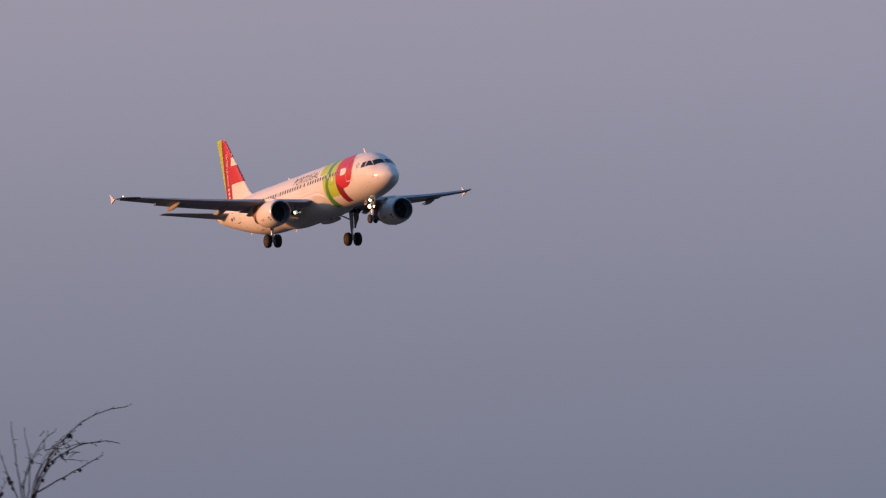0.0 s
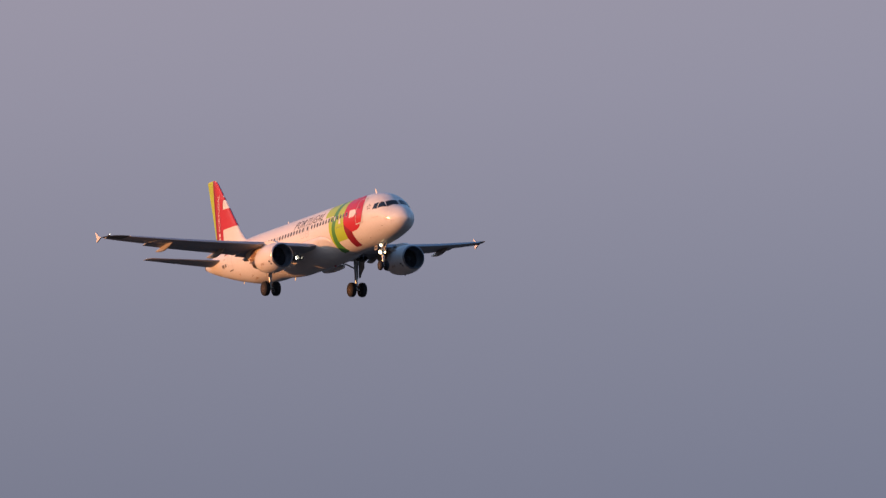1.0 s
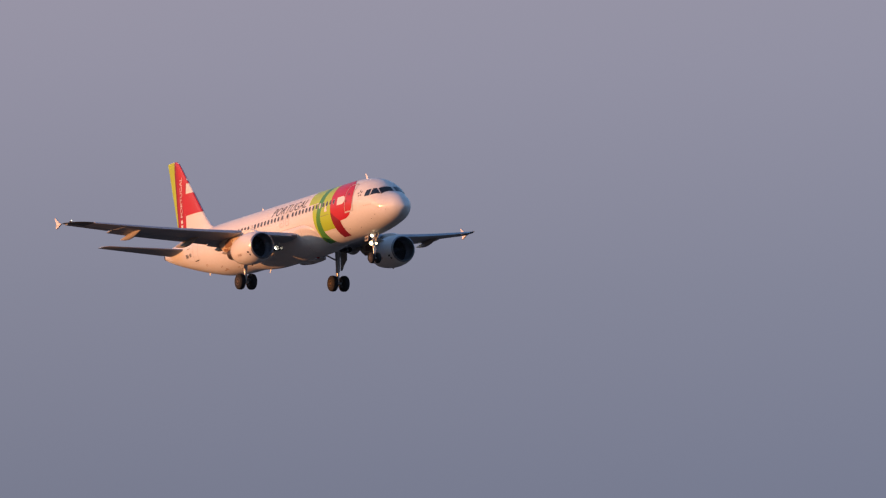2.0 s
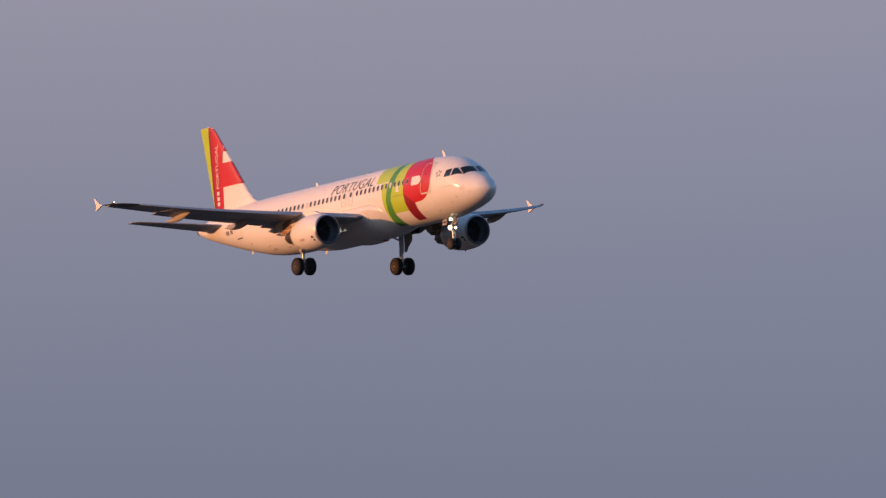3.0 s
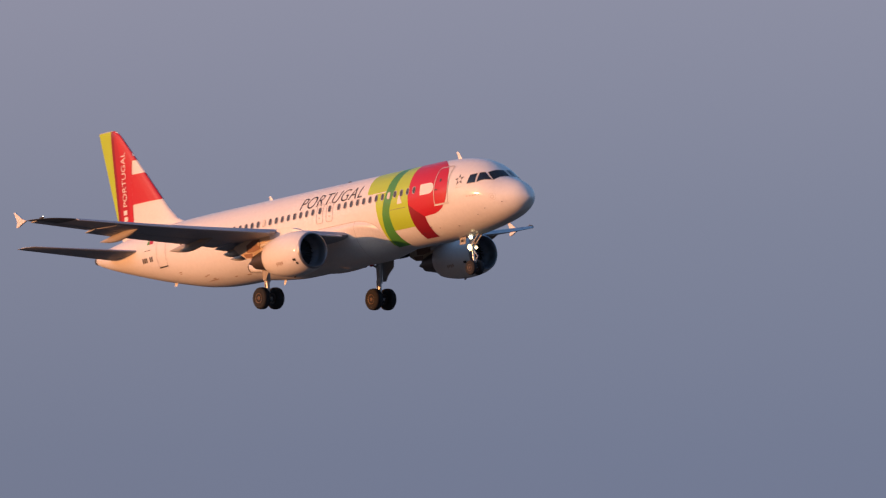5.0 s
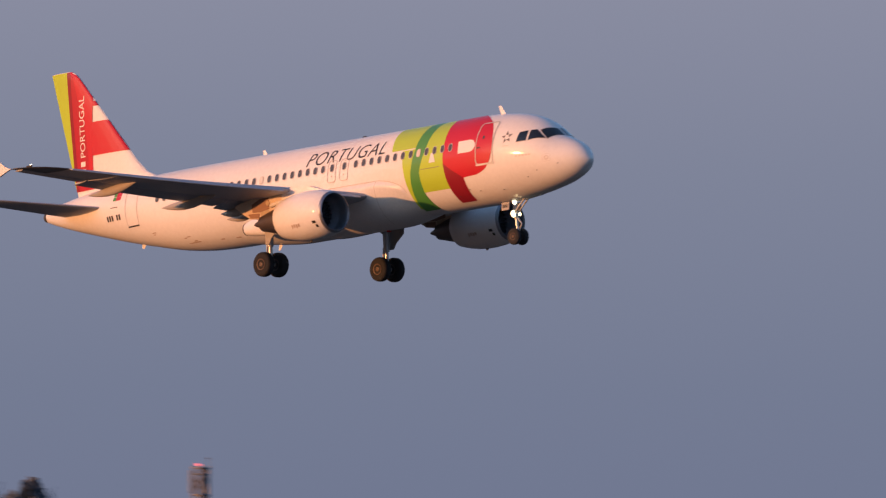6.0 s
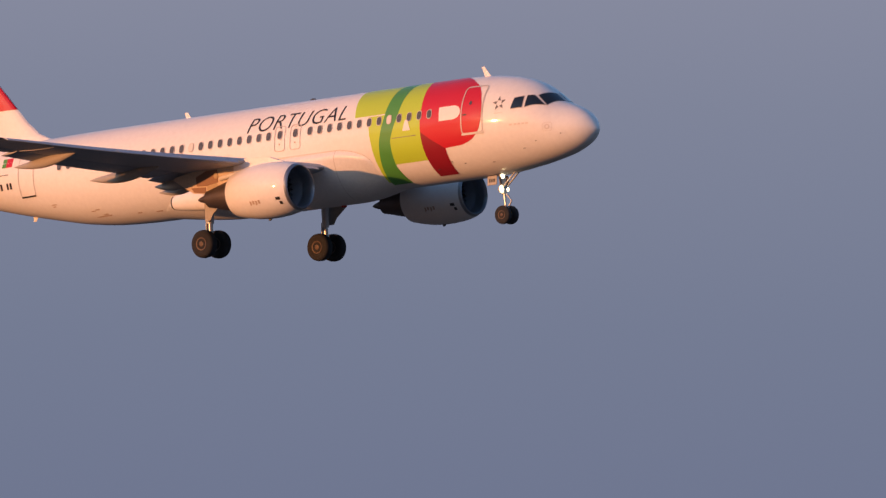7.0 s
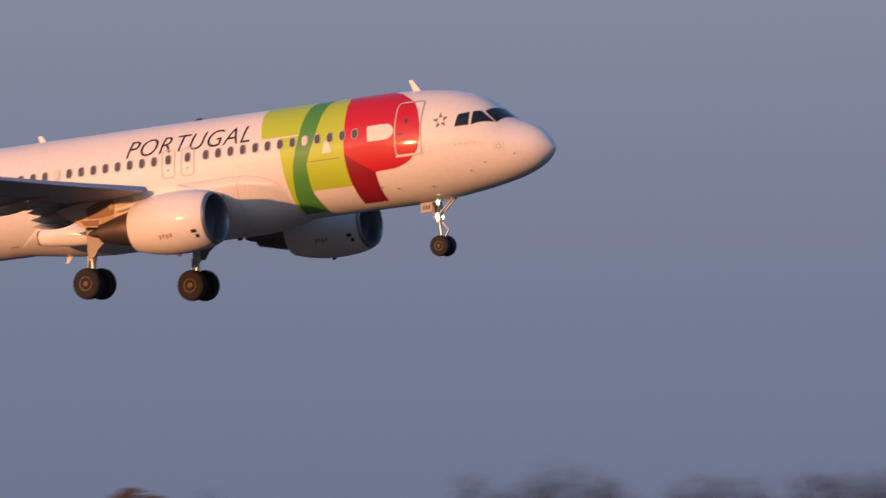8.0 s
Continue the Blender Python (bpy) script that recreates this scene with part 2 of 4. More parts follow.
def skin_quad(c, n=6, off=0.014, side=-1):
    """A patch between four corners (s, z): lower front, lower rear, upper rear, upper front."""
    bm = bmesh.new()
    cs = [(s, phi_at(s, z)) for s, z in c]
    g = []
    for j in range(n + 1):
        v = j / n
        row = []
        for i in range(n + 1):
            u = i / n
            s = (cs[0][0] * (1 - u) + cs[1][0] * u) * (1 - v) + (cs[3][0] * (1 - u) + cs[2][0] * u) * v
            p = (cs[0][1] * (1 - u) + cs[1][1] * u) * (1 - v) + (cs[3][1] * (1 - u) + cs[2][1] * u) * v
            row.append(bm.verts.new(skin(s, p, off, side)))
        g.append(row)
    for a, b in zip(g, g[1:]):
        for i in range(n):
            bm.faces.new((a[i], a[i + 1], b[i + 1], b[i]))
    return bm


def skin_ring(s0, s1, z0, z1, wide, side=-1, rnd=0.12, off=0.016):
    """A rounded outline on the skin."""
    pts = []
    for cx, cz, a0 in ((s1 - rnd, z1 - rnd, 0), (s0 + rnd, z1 - rnd, 90), (s0 + rnd, z0 + rnd, 180), (s1 - rnd, z0 + rnd, 270)):
        for k in range(5):
            a = radians(a0 + 22.5 * k)
            pts.append((cx + rnd * math.cos(a), cz + rnd * math.sin(a), math.cos(a), math.sin(a)))
    dense = []
    for p, q in zip(pts, pts[1:] + pts[:1]):
        k = max(1, int(math.dist(p[:2], q[:2]) / 0.15))
        dense += [tuple(p[i] + (q[i] - p[i]) * t / k for i in range(4)) for t in range(k)]
    bm = bmesh.new()
    a = [bm.verts.new(skin(x, phi_at(x, z), off, side)) for x, z, _, _ in dense]
    b = [bm.verts.new(skin(x - wide * u, phi_at(x - wide * u, z - wide * v), off, side)) for x, z, u, v in dense]
    for i in range(len(a)):
        j = (i + 1) % len(a)
        bm.faces.new((a[i], a[j], b[j], b[i]))
    return bm


def table(knots, z):
    ks = sorted(knots)
    return float(np.interp(z, [k[0] for k in ks], [k[1] for k in ks]))


def build_fuselage():
    stations = sorted(set([0.06, 0.08, 0.12, 0.18, 0.25, 0.32, 0.5, 0.7, 0.9] + [1.0 + 0.2 * i for i in range(30)] + [7.0 + 1.0 * i for i in range(16)]
                          + [23.0 + 0.6 * i for i in range(23)] + [36.7, 37.05]))
    rings = [[skin(s, 2 * math.pi * k / 56, 0, 1) for k in range(56)] for s in stations]
    fus = part("fuselage", loft(rings), M_WHITE, airliner, "glossy white tube fuselage lit by a low sun")
    part("exhaust_cone", lathe([(-37.0, 0.27), (-37.22, 0.22), (-37.20, 0.17), (-36.95, 0.14)], (0, 0, 1.02), 20), M_DARK, fus, "dark auxiliary exhaust at the tail tip")
    for side in (-1, 1):
        livery(fus, side)
        windows(fus, side)
    # belly fairing: a swelling over the keel between the wing roots
    z_edge = pchip([10.35, 10.5, 10.9, 11.5, 12.2, 18.0, 20.5, 22.3], [-1.25, -0.85, -0.52, -0.32, -0.22, -0.22, -0.75, -1.6])
    swell = pchip([10.35, 10.8, 12.0, 18.5, 20.5, 22.3], [0.0, 0.07, 0.15, 0.15, 0.10, 0.0])
    keel = pchip([10.35, 12.5, 18.5, 22.3], [0.0, 0.20, 0.20, 0.0])
    rings = []
    for i in range(61):
        s = 10.35 + 11.95 * i / 60
        p0 = phi_at(s, z_edge(s))
        half = []
        for k in range(27):
            f = (k / 26) ** 1.5
            ph = p0 + (math.pi - p0) * f
            lift_ = min(1.0, (ph - p0) / radians(7))
            lift_ = lift_ * lift_ * (3 - 2 * lift_)
            half.append((ph, -0.02 + (swell(s) + 0.02) * lift_ + keel(s) * f * f))
        rings.append([skin(s, ph, o, -1) for ph, o in half] + [skin(s, ph, o, 1) for ph, o in reversed(half[:-1])])
    belly = part("belly_fairing", loft(rings, closed=False), M_BELLY, airliner, "pale grey fairing under the wing roots")
    for side in (-1, 1):
        bm = bmesh.new()
        row = []
        for i in range(40):
            s = 10.42 + 5.0 * i / 39
            p = phi_at(s, z_edge(s))
            row.append((bm.verts.new(skin(s, p, 0.012, side)), bm.verts.new(skin(s, p + 0.013, 0.016, side))))
        for a, b in zip(row, row[1:]):
            bm.faces.new((a[0], b[0], b[1], a[1]))
        part("fairing_seam", bm, M_LINE, belly)
        bm = bmesh.new()
        row = []
        for k in range(24):
            f = (k / 26) ** 1.5
            s = 12.2 + 0.3 * k / 23
            p0 = phi_at(s, z_edge(s))
            ph = p0 + (math.pi - p0) * f
            lift_ = min(1.0, (ph - p0) / radians(7))
            lift_ = lift_ * lift_ * (3 - 2 * lift_)
            o = 0.003 + (swell(s) + 0.02) * lift_ + keel(s) * f * f - 0.015
            row.append((bm.verts.new(skin(s, ph, o, side)), bm.verts.new(skin(s + 0.028, ph, o, side))))
        for a, b in zip(row, row[1:]):
            bm.faces.new((a[0], b[0], b[1], a[1]))
        part("fairing_seam", bm, M_LINE, belly)
    part("beacon", lathe([(-13.4, 0.02), (-13.45, 0.09), (-13.6, 0.09), (-13.65, 0.02)], (0, 0, -2.34), 14, True), M_BEACON, belly, "red anti-collision beacon")
    for s, z, h, up, chord in ((5.38, 2.05, 0.52, 1, 0.34), (21.4, 2.04, 0.40, 1, 0.36), (30.25, -1.0, 0.26, -1, 0.34), (20.7, -2.0, 0.42, -1, 0.30)):
        blade_antenna(fus, s, z, h, up, chord)
    part("beacon", loft([[(-sx, 0.11 * w * math.cos(a), 2.19 + 0.13 * w * math.sin(a)) for a in [k * math.pi / 5 for k in range(10)]]
                         for sx, w in ((14.62, 0.1), (14.68, 0.6), (14.8, 0.75), (14.92, 0.5), (14.98, 0.1))]), M_DARK, fus, "small dark beacon on the crown")
    # pitot probes and small drains near the nose
    for s, z in ((2.35, -0.88), (2.95, -1.12), (1.25, -0.68), (6.55, -1.30), (5.95, -1.42), (7.4, -1.52), (4.6, -1.5)):
        p = skin(s, phi_at(s, z), 0.0)
        part("probe", tube([p, p + Vector((0.01, -0.05, -0.01)), p + Vector((0.10, -0.06, -0.01))], [0.018, 0.014, 0.009], 6), M_DARK, fus)
    # brown drain stains on the lower skin
    for s, z, ln in ((25.15, -1.52, 1.0), (25.3, -1.46, 0.3), (25.6, -1.24, 0.3), (25.9, -1.28, 0.25), (27.9, -0.80, 0.35), (28.0, -0.88, 0.2), (22.4, -1.62, 0.4), (23.5, -1.58, 0.3)):
        part("stain", skin_patch([(z, s, s + ln * 0.5), (z - 0.02, s - 0.03, s + ln), (z - 0.045, s, s + ln * 0.7)], 4, 0.012), M_STAIN, fus)
    return fus


def blade_antenna(parent, s, z, h, up, chord):
    rings = []
    for t in (0, 0.35, 0.7, 0.92, 1.0):
        c = chord * (1 - 0.55 * t)
        x0 = -(s - 0.08 + 0.72 * h * t)
        w = 0.028 * (1 - 0.6 * t)
        rings.append([(x0, 0, z + up * h * t), (x0 - 0.3 * c, w, z + up * h * t), (x0 - c, 0, z + up * h * t), (x0 - 0.3 * c, -w, z + up * h * t)])
    part("antenna", loft(rings), M_WHITE, parent, "white blade antenna")


def livery(fus, side):
    zs = [2.198, 2.18, 2.15, 2.1, 2.05, 2.0, 1.92, 1.8, 1.65, 1.5, 1.3, 1.1, 1.0]
    low = [0.95, 0.8, 0.6, 0.4, 0.2, 0.0, -0.2, -0.4, -0.6, -0.8, -1.0, -1.11]
    lowest = [-1.11, -1.2, -1.35, -1.5, -1.62, -1.75]
    outer = [(2.2, 11.54), (2.0, 11.46), (1.0, 11.2)]
    outer_low = [(0.95, 10.47), (-0.23, 10.33), (-1.2, 10.27), (-1.75, 10.3)]
    dg_l = [(2.2, 9.40), (2.0, 9.50), (0.81, 9.64), (-0.14, 9.90), (-1.0, 10.06), (-1.75, 10.20)]
    dg_r = [(2.2, 8.62), (2.0, 8.76), (0.86, 8.92), (-0.14, 9.32), (-1.19, 9.36), (-1.75, 9.22)]
    red_l = [(2.2, 8.10), (2.0, 7.88), (1.5, 7.76), (1.07, 7.71), (0.23, 7.72), (-0.76, 7.68), (-1.8, 7.60)]
    part("lime_band", merge(skin_patch([(z, table(dg_l, z), table(outer, z)) for z in zs], 8, 0.010, side),
                            skin_patch([(z, table(dg_l, z), table(outer_low, z)) for z in low + lowest[1:]], 8, 0.010, side),
                            skin_patch([(z, table(red_l, z), table(dg_r, z)) for z in zs + low], 8, 0.010, side)), M_LIME, fus, "yellow-green painted band")
    part("green_band", skin_patch([(z, table(dg_r, z), table(dg_l, z)) for z in zs + low + lowest[1:] + [-1.85]], 8, 0.011, side), M_GREEN, fus, "mid-green curved painted stripe")
    bowl = [(2.2, 6.5), (2.1, 5.98), (2.0, 5.68), (1.85, 5.36), (1.65, 5.0), (1.34, 4.76), (0.9, 4.62), (0.47, 4.58), (0.1, 4.64), (-0.15, 4.75), (-0.33, 4.90), (-0.5, 5.12), (-0.62, 5.4), (-0.70, 5.75), (-0.72, 6.1), (-0.73, 6.57), (-1.8, 6.63)]
    rows = zs + low[:10] + [-0.1, -0.3, -0.5, -0.55, -0.66, -0.7, -0.725, -0.74, -1.0, -1.2, -1.4, -1.6, -1.76]
    rows = sorted(set(rows), reverse=True)
    part("red_band", skin_patch([(z, table(bowl, z), table(red_l, z)) for z in rows], 10, 0.013, side), M_RED, fus, "bright red painted band with a rounded front")
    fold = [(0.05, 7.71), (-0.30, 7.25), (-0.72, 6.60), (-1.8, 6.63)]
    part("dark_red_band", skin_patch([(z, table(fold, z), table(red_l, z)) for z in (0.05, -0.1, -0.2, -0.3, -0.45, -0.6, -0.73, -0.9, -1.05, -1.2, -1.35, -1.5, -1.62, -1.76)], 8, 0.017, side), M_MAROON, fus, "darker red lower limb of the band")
    hole = [(0.94, 5.98), (0.92, 5.86), (0.86, 5.74), (0.76, 5.66), (0.65, 5.63), (0.54, 5.66), (0.45, 5.74), (0.39, 5.86), (0.37, 5.98)]
    part("white_mark", skin_patch([(z, s, 6.74 - 0.06 * (0.94 - z)) for z, s in hole], 6, 0.019, side), M_WHITE, fus, "white rounded mark on the red band")
    part("white_mark", skin_patch([(0.62 - 0.044 * k, 8.36 - 0.014 * k, 8.50 + 0.012 * k) for k in range(11)], 3, 0.018, side), M_WHITE, fus)
    part("hatch_line", skin_patch([(-0.05, 7.95, 9.2), (-0.075, 7.95, 9.2)], 8, 0.017, side), M_EMBLEM, fus)
    # ring of five small darts
    c0, z0 = 3.80, 0.80
    for k in range(5):
        a = radians(90 + 72 * k)
        tri = [(0.30, 0.05), (0.15, 0.28), (0.12, -0.28)]
        q = []
        for r, da in tri:
            r_, a_ = r, a + da * 2.0
            q.append((c0 - side * -1 * r_ * math.cos(a_), z0 + r_ * math.sin(a_)))
        bm = bmesh.new()
        bm.faces.new([bm.verts.new(skin(s, phi_at(s, z), 0.014, side)) for s, z in q])
        part("emblem_dart", bm, M_EMBLEM, fus)
    part("name_bar", skin_patch([(0.41, 3.62, 4.0), (0.385, 3.62, 4.0)], 3, 0.014, side), M_FAINT, fus)
    for s in (2.95, 3.12, 3.32, 2.62, 2.78):
        part("name_bar", skin_patch([(-0.10, s - 0.12, s), (-0.17, s - 0.12, s)], 2, 0.014, side), M_FAINT, fus)
    part("crest", merge(skin_ring(1.55, 1.93, -0.54, -0.20, 0.014, side, 0.08), skin_ring(1.64, 1.84, -0.47, -0.27, 0.05, side, 0.08)), M_FAINT, fus)
    # registration, reduced to bars, and a small flag
    for k in range(6):
        if k == 2:
            continue
        part("marking_bar", skin_patch([(0.34, 30.25 + 0.20 * k, 30.37 + 0.20 * k), (0.08, 30.25 + 0.20 * k, 30.37 + 0.20 * k)], 1, 0.014, side), M_INK, fus)
    part("marking_bar", skin_patch([(0.72, 30.4, 31.0), (0.69, 30.4, 31.0)], 3, 0.014, side), M_INK, fus)
    part("flag", skin_patch([(1.40, 30.22, 30.60), (1.02, 30.22, 30.60)], 2, 0.014, side), M_RED, fus, "small red and green flag")
    part("flag", skin_patch([(1.40, 30.60, 30.84), (1.02, 30.60, 30.84)], 2, 0.014, side), M_GREEN, fus)
    title(fus, side)


def title(fus, side):
    cu = bpy.data.curves.new("title", 'FONT')
    cu.body = "PORTUGAL"
    cu.size = 1.0
    cu.shear = 0.22
    cu.offset = -0.008
    cu.space_character = 1.08
    ob = bpy.data.objects.new("title", cu)
    scene.collection.objects.link(ob)
    me = bpy.data.meshes.new_from_object(ob.evaluated_get(bpy.context.evaluated_depsgraph_get()))
    bpy.data.objects.remove(ob)
    bpy.data.curves.remove(cu)
    bm = bmesh.new()
    bm.from_mesh(me)
    bpy.data.meshes.remove(me)
    bmesh.ops.triangulate(bm, faces=bm.faces)
    bmesh.ops.subdivide_edges(bm, edges=[e for e in bm.edges if e.calc_length() > 0.2], cuts=2)
    xs = [v.co.x for v in bm.verts]
    ys = [v.co.y for v in bm.verts]
    x0, x1, y0, y1 = min(xs), max(xs), min(ys), max(ys)
    for v in bm.verts:
        u, w = (v.co.x - x0) / (x1 - x0), (v.co.y - y0) / (y1 - y0)
        s = 17.02 + (11.72 - 17.02) * u if side < 0 else 11.72 + (17.02 - 11.72) * u
        p0, p1 = phi_at(14, 0.985), phi_at(14, 1.60)
        v.co = skin(s, p0 + (p1 - p0) * w, 0.014, side)
    part("title_lettering", bm, M_INK, fus, "thin slanted black capital lettering", smooth=False)


def oval(s, z, w, h, off, side, n=12):
    bm = bmesh.new()
    vs = []
    for k in range(n):
        a = 2 * math.pi * k / n
        ca, sa = math.cos(a), math.sin(a)
        ds, dz = w / 2 * math.copysign(abs(ca) ** 0.7, ca), h / 2 * math.copysign(abs(sa) ** 0.7, sa)
        vs.append(bm.verts.new(skin(s + ds, phi_at(s, z) - dz / 2.0, off, side)))
    bm.faces.new(vs)
    return bm


def windows(fus, side):
    row = [7.24 + 0.5267 * k for k in range(13)] + [14.34, 15.17] + [15.78 + 0.525 * k for k in range(23)]
    for i, s in enumerate(row):
        part("cabin_window", oval(s, 0.73, 0.275, 0.39, 0.021, side), M_LINE, fus)
        part("pane", oval(s, 0.73, 0.225, 0.335, 0.027, side), M_BLIND if i in (4, 23, 31) else M_PANE, fus)
    for s in (14.34, 15.17):
        part("exit_outline", skin_ring(s - 0.285, s + 0.285, 0.04, 1.10, 0.035, side, 0.14), M_LINE, fus, "rounded outline of an overwing exit")
        part("exit_handle", oval(s, 0.34, 0.07, 0.07, 0.020, side, 8), M_STAIN, fus)
        part("exit_handle", oval(s, 1.0, 0.10, 0.045, 0.020, side, 8), M_LINE, fus)
    door = part("cabin_door", skin_ring(4.53, 5.60, -0.30, 1.66, 0.050, side, 0.16, 0.022), M_LINE, fus, "front cabin door outlined in pale grey")
    part("door_sill", skin_patch([(-0.26, 4.50, 5.60), (-0.34, 4.50, 5.60)], 6, 0.03, side), M_BLIND, fus)
    part("door_window", oval(5.15, 0.95, 0.12, 0.18, 0.028, side), M_PANE, fus)
    part("door_handle", skin_patch([(0.52, 5.3, 5.5), (0.46, 5.3, 5.5)], 2, 0.024, side), M_INK, fus)
    part("cabin_door", skin_ring(28.85, 29.80, -0.34, 1.5, 0.035, side, 0.14), M_LINE, fus, "rear cabin door outline")
    part("door_sill", skin_patch([(-0.31, 28.88, 29.80), (-0.37, 28.88, 29.80)], 4, 0.02, side), M_INK, fus)
    panes = [[(1.54, Z_TOP(1.54) + RISE - 0.004), (1.86, 0.53), (2.30, 0.97), (1.98, Z_TOP(1.98) + RISE - 0.004)],
             [(1.93, 0.55), (2.67, 0.53), (2.67, 1.00), (2.43, 1.00)], [(2.78, 0.53), (3.26, 0.52), (3.17, 0.95), (2.79, 0.99)]]
    for c in panes:
        big = [(s + (s - sum(p[0] for p in c) / 4) * 0.10, z + (z - sum(p[1] for p in c) / 4) * 0.12) for s, z in c]
        part("windscreen_frame", skin_quad(big, 6, 0.010, side), M_LINE, fus)
        part("cockpit_pane", skin_quad(c, 6, 0.018, side), M_GLASS, fus, "dark cockpit window")


# ---- wings ----
LE_S = pchip([1.5, 3.0, 6.0, 10.0, 14.0, 15.4, 16.1, 16.5, 16.75], [12.85, 13.05, 13.76, 15.56, 17.70, 18.58, 19.20, 19.85, 20.60])
LE_Z = pchip([1.7, 6.0, 8.0, 12.0, 17.0], [-0.88, -0.60, -0.42, 0.06, 0.86])
TE_S = pchip([1.7, 6.4, 12.0, 17.0], [18.35, 18.35, 19.66, 21.25])
FOIL = [(0.0, 0.0), (0.01, 0.16), (0.04, 0.30), (0.10, 0.43), (0.22, 0.53), (0.38, 0.56), (0.55, 0.50), (0.72, 0.36), (0.88, 0.17), (1.0, 0.015)]


def foil_ring(y, s0, s1, z, t, sgn, cut=1.0, twist=0.0):
    """One wing section; cut < 1 leaves off the rear for the flap."""
    ch = s1 - s0
    up = [(u, v) for u, v in FOIL if u < cut] + ([(cut, float(np.interp(cut, [f[0] for f in FOIL], [f[1] for f in FOIL])))] if cut < 1 else [FOIL[-1]])
    pts = [(u, v) for u, v in up] + [(u, -0.78 * v) for u, v in reversed(up[1:])]
    return [(-(s0 + u * ch), sgn * y, z + v * t * ch - u * ch * twist) for u, v in pts]


def build_wing(sgn):
    wing = new("wing")
    wing.parent = airliner
    wing["label"] = "swept grey wing with flaps and slats lowered"
    ys = [1.5, 3.0, 4.6, 6.4, 8.0, 10.0, 12.0, 13.4]
    part("wing_panel", loft([foil_ring(y, LE_S(y), TE_S(y), LE_Z(y), 0.100 - 0.0014 * y, sgn, 0.80, 0.0) for y in ys]), M_GREY, wing, "grey painted wing box")
    ys = [13.4, 14.5, 15.42]
    part("wing_tip_panel", loft([foil_ring(y, LE_S(y), TE_S(y), LE_Z(y), 0.076 - 0.008 * (y - 13.4), sgn, 1.0, -0.01) for y in ys]), M_GREY, wing)
    part("tip_cap", loft([foil_ring(y, LE_S(y), TE_S(y), LE_Z(y), 0.060, sgn, 1.0, -0.01) for y in (15.42, 15.8, 16.1, 16.35, 16.55, 16.75)]), M_TIP, wing, "dark glazed wingtip cap")
    part("aileron", loft([foil_ring(y, TE_S(y) - 0.52, TE_S(y) + 0.02, LE_Z(y) - 0.02, 0.16, sgn, 1.0, 0.06) for y in (13.6, 15.0, 16.5)]), M_GREY, wing)
    # flaps, run out and turned down
    for y0, y1 in ((2.0, 6.32), (6.36, 13.5)):
        rg = []
        for k in range(5):
            y = y0 + (y1 - y0) * k / 4
            ch = (TE_S(y) - LE_S(y))
            c = 0.235 * ch + 0.25
            s0, z0 = TE_S(y) - 0.20 * ch, LE_Z(y) - 0.014 * ch
            rg.append(foil_ring(y, s0, s0 + c, z0, 0.12, sgn, 1.0, 0.20 if y1 < 7 else 0.13))
        part("flap", loft(rg), M_GREY, wing, "grey trailing-edge flap turned down")
    # slats, drooped ahead of the leading edge
    for y0, y1 in ((2.5, 5.0), (6.5, 8.9), (8.95, 11.3), (11.35, 13.8), (13.85, 15.40)):
        rg = []
        for k in range(4):
            y = y0 + (y1 - y0) * k / 3
            ch = (TE_S(y) - LE_S(y))
            c = 0.105 * ch + 0.12
            s0, z0 = LE_S(y) - 0.16 - 0.02 * ch, LE_Z(y) - 0.04 - 0.018 * ch
            ring_ = []
            for u, v in ((0.0, 0.0), (0.06, 0.11), (0.28, 0.23), (0.65, 0.33), (1.0, 0.37), (0.65, 0.27), (0.35, 0.12), (0.20, -0.03), (0.12, -0.09), (0.04, -0.07)):
                ring_.append((-(s0 + u * c), sgn * y, z0 + v * c * 0.75))
            rg.append(ring_)
        part("slat", loft(rg), M_SLAT, wing, "bare metal leading-edge slat")
    # spoiler edges on the top
    for y0, y1 in ((6.9, 8.4), (8.45, 9.9), (9.95, 11.4), (11.45, 12.9)):
        rg = []
        for y in (y0, y1):
            ch = TE_S(y) - LE_S(y)
            s0 = LE_S(y) + 0.66 * ch
            rg.append([(-s0, sgn * y, LE_Z(y) + 0.055 * ch - 0.02 * ch), (-(s0 + 0.15 * ch), sgn * y, LE_Z(y) + 0.03 * ch - 0.02 * ch),
                       (-(s0 + 0.15 * ch), sgn * y, LE_Z(y) + 0.02 * ch - 0.02 * ch), (-s0, sgn * y, LE_Z(y) + 0.04 * ch - 0.02 * ch)])
        part("spoiler", loft(rg), M_GREY, wing)
    # flap track fairings
    for y, s0, s1, z0, z1, r, m_ in ((12.17, 17.5, 20.95, 0.06, -0.27, 0.22, M_FTF), (8.0, 16.75, 20.45, -0.54, -0.76, 0.25, M_FTF), (5.48, 16.9, 19.12, -0.94, -1.10, 0.22, M_FTF), (4.67, 17.2, 19.57, -1.04, -1.28, 0.20, M_FTF)):
        rg = []
        for k in range(11):
            t = k / 10
            w = max(0.03, math.sin(math.pi * min(1, t * 0.94 + 0.06)) ** 0.85)
            cz = z0 + (z1 - z0) * t - 0.12 * math.sin(math.pi * t)
            rg.append([(-(s0 + (s1 - s0) * t), sgn * y + 0.62 * r * w * math.cos(a), cz + r * w * math.sin(a)) for a in [2 * math.pi * i / 14 for i in range(14)]])
        part("flap_track_fairing", loft(rg), m_, wing, "pale canoe-shaped flap track fairing")
    # inboard track fairing
    rg = []
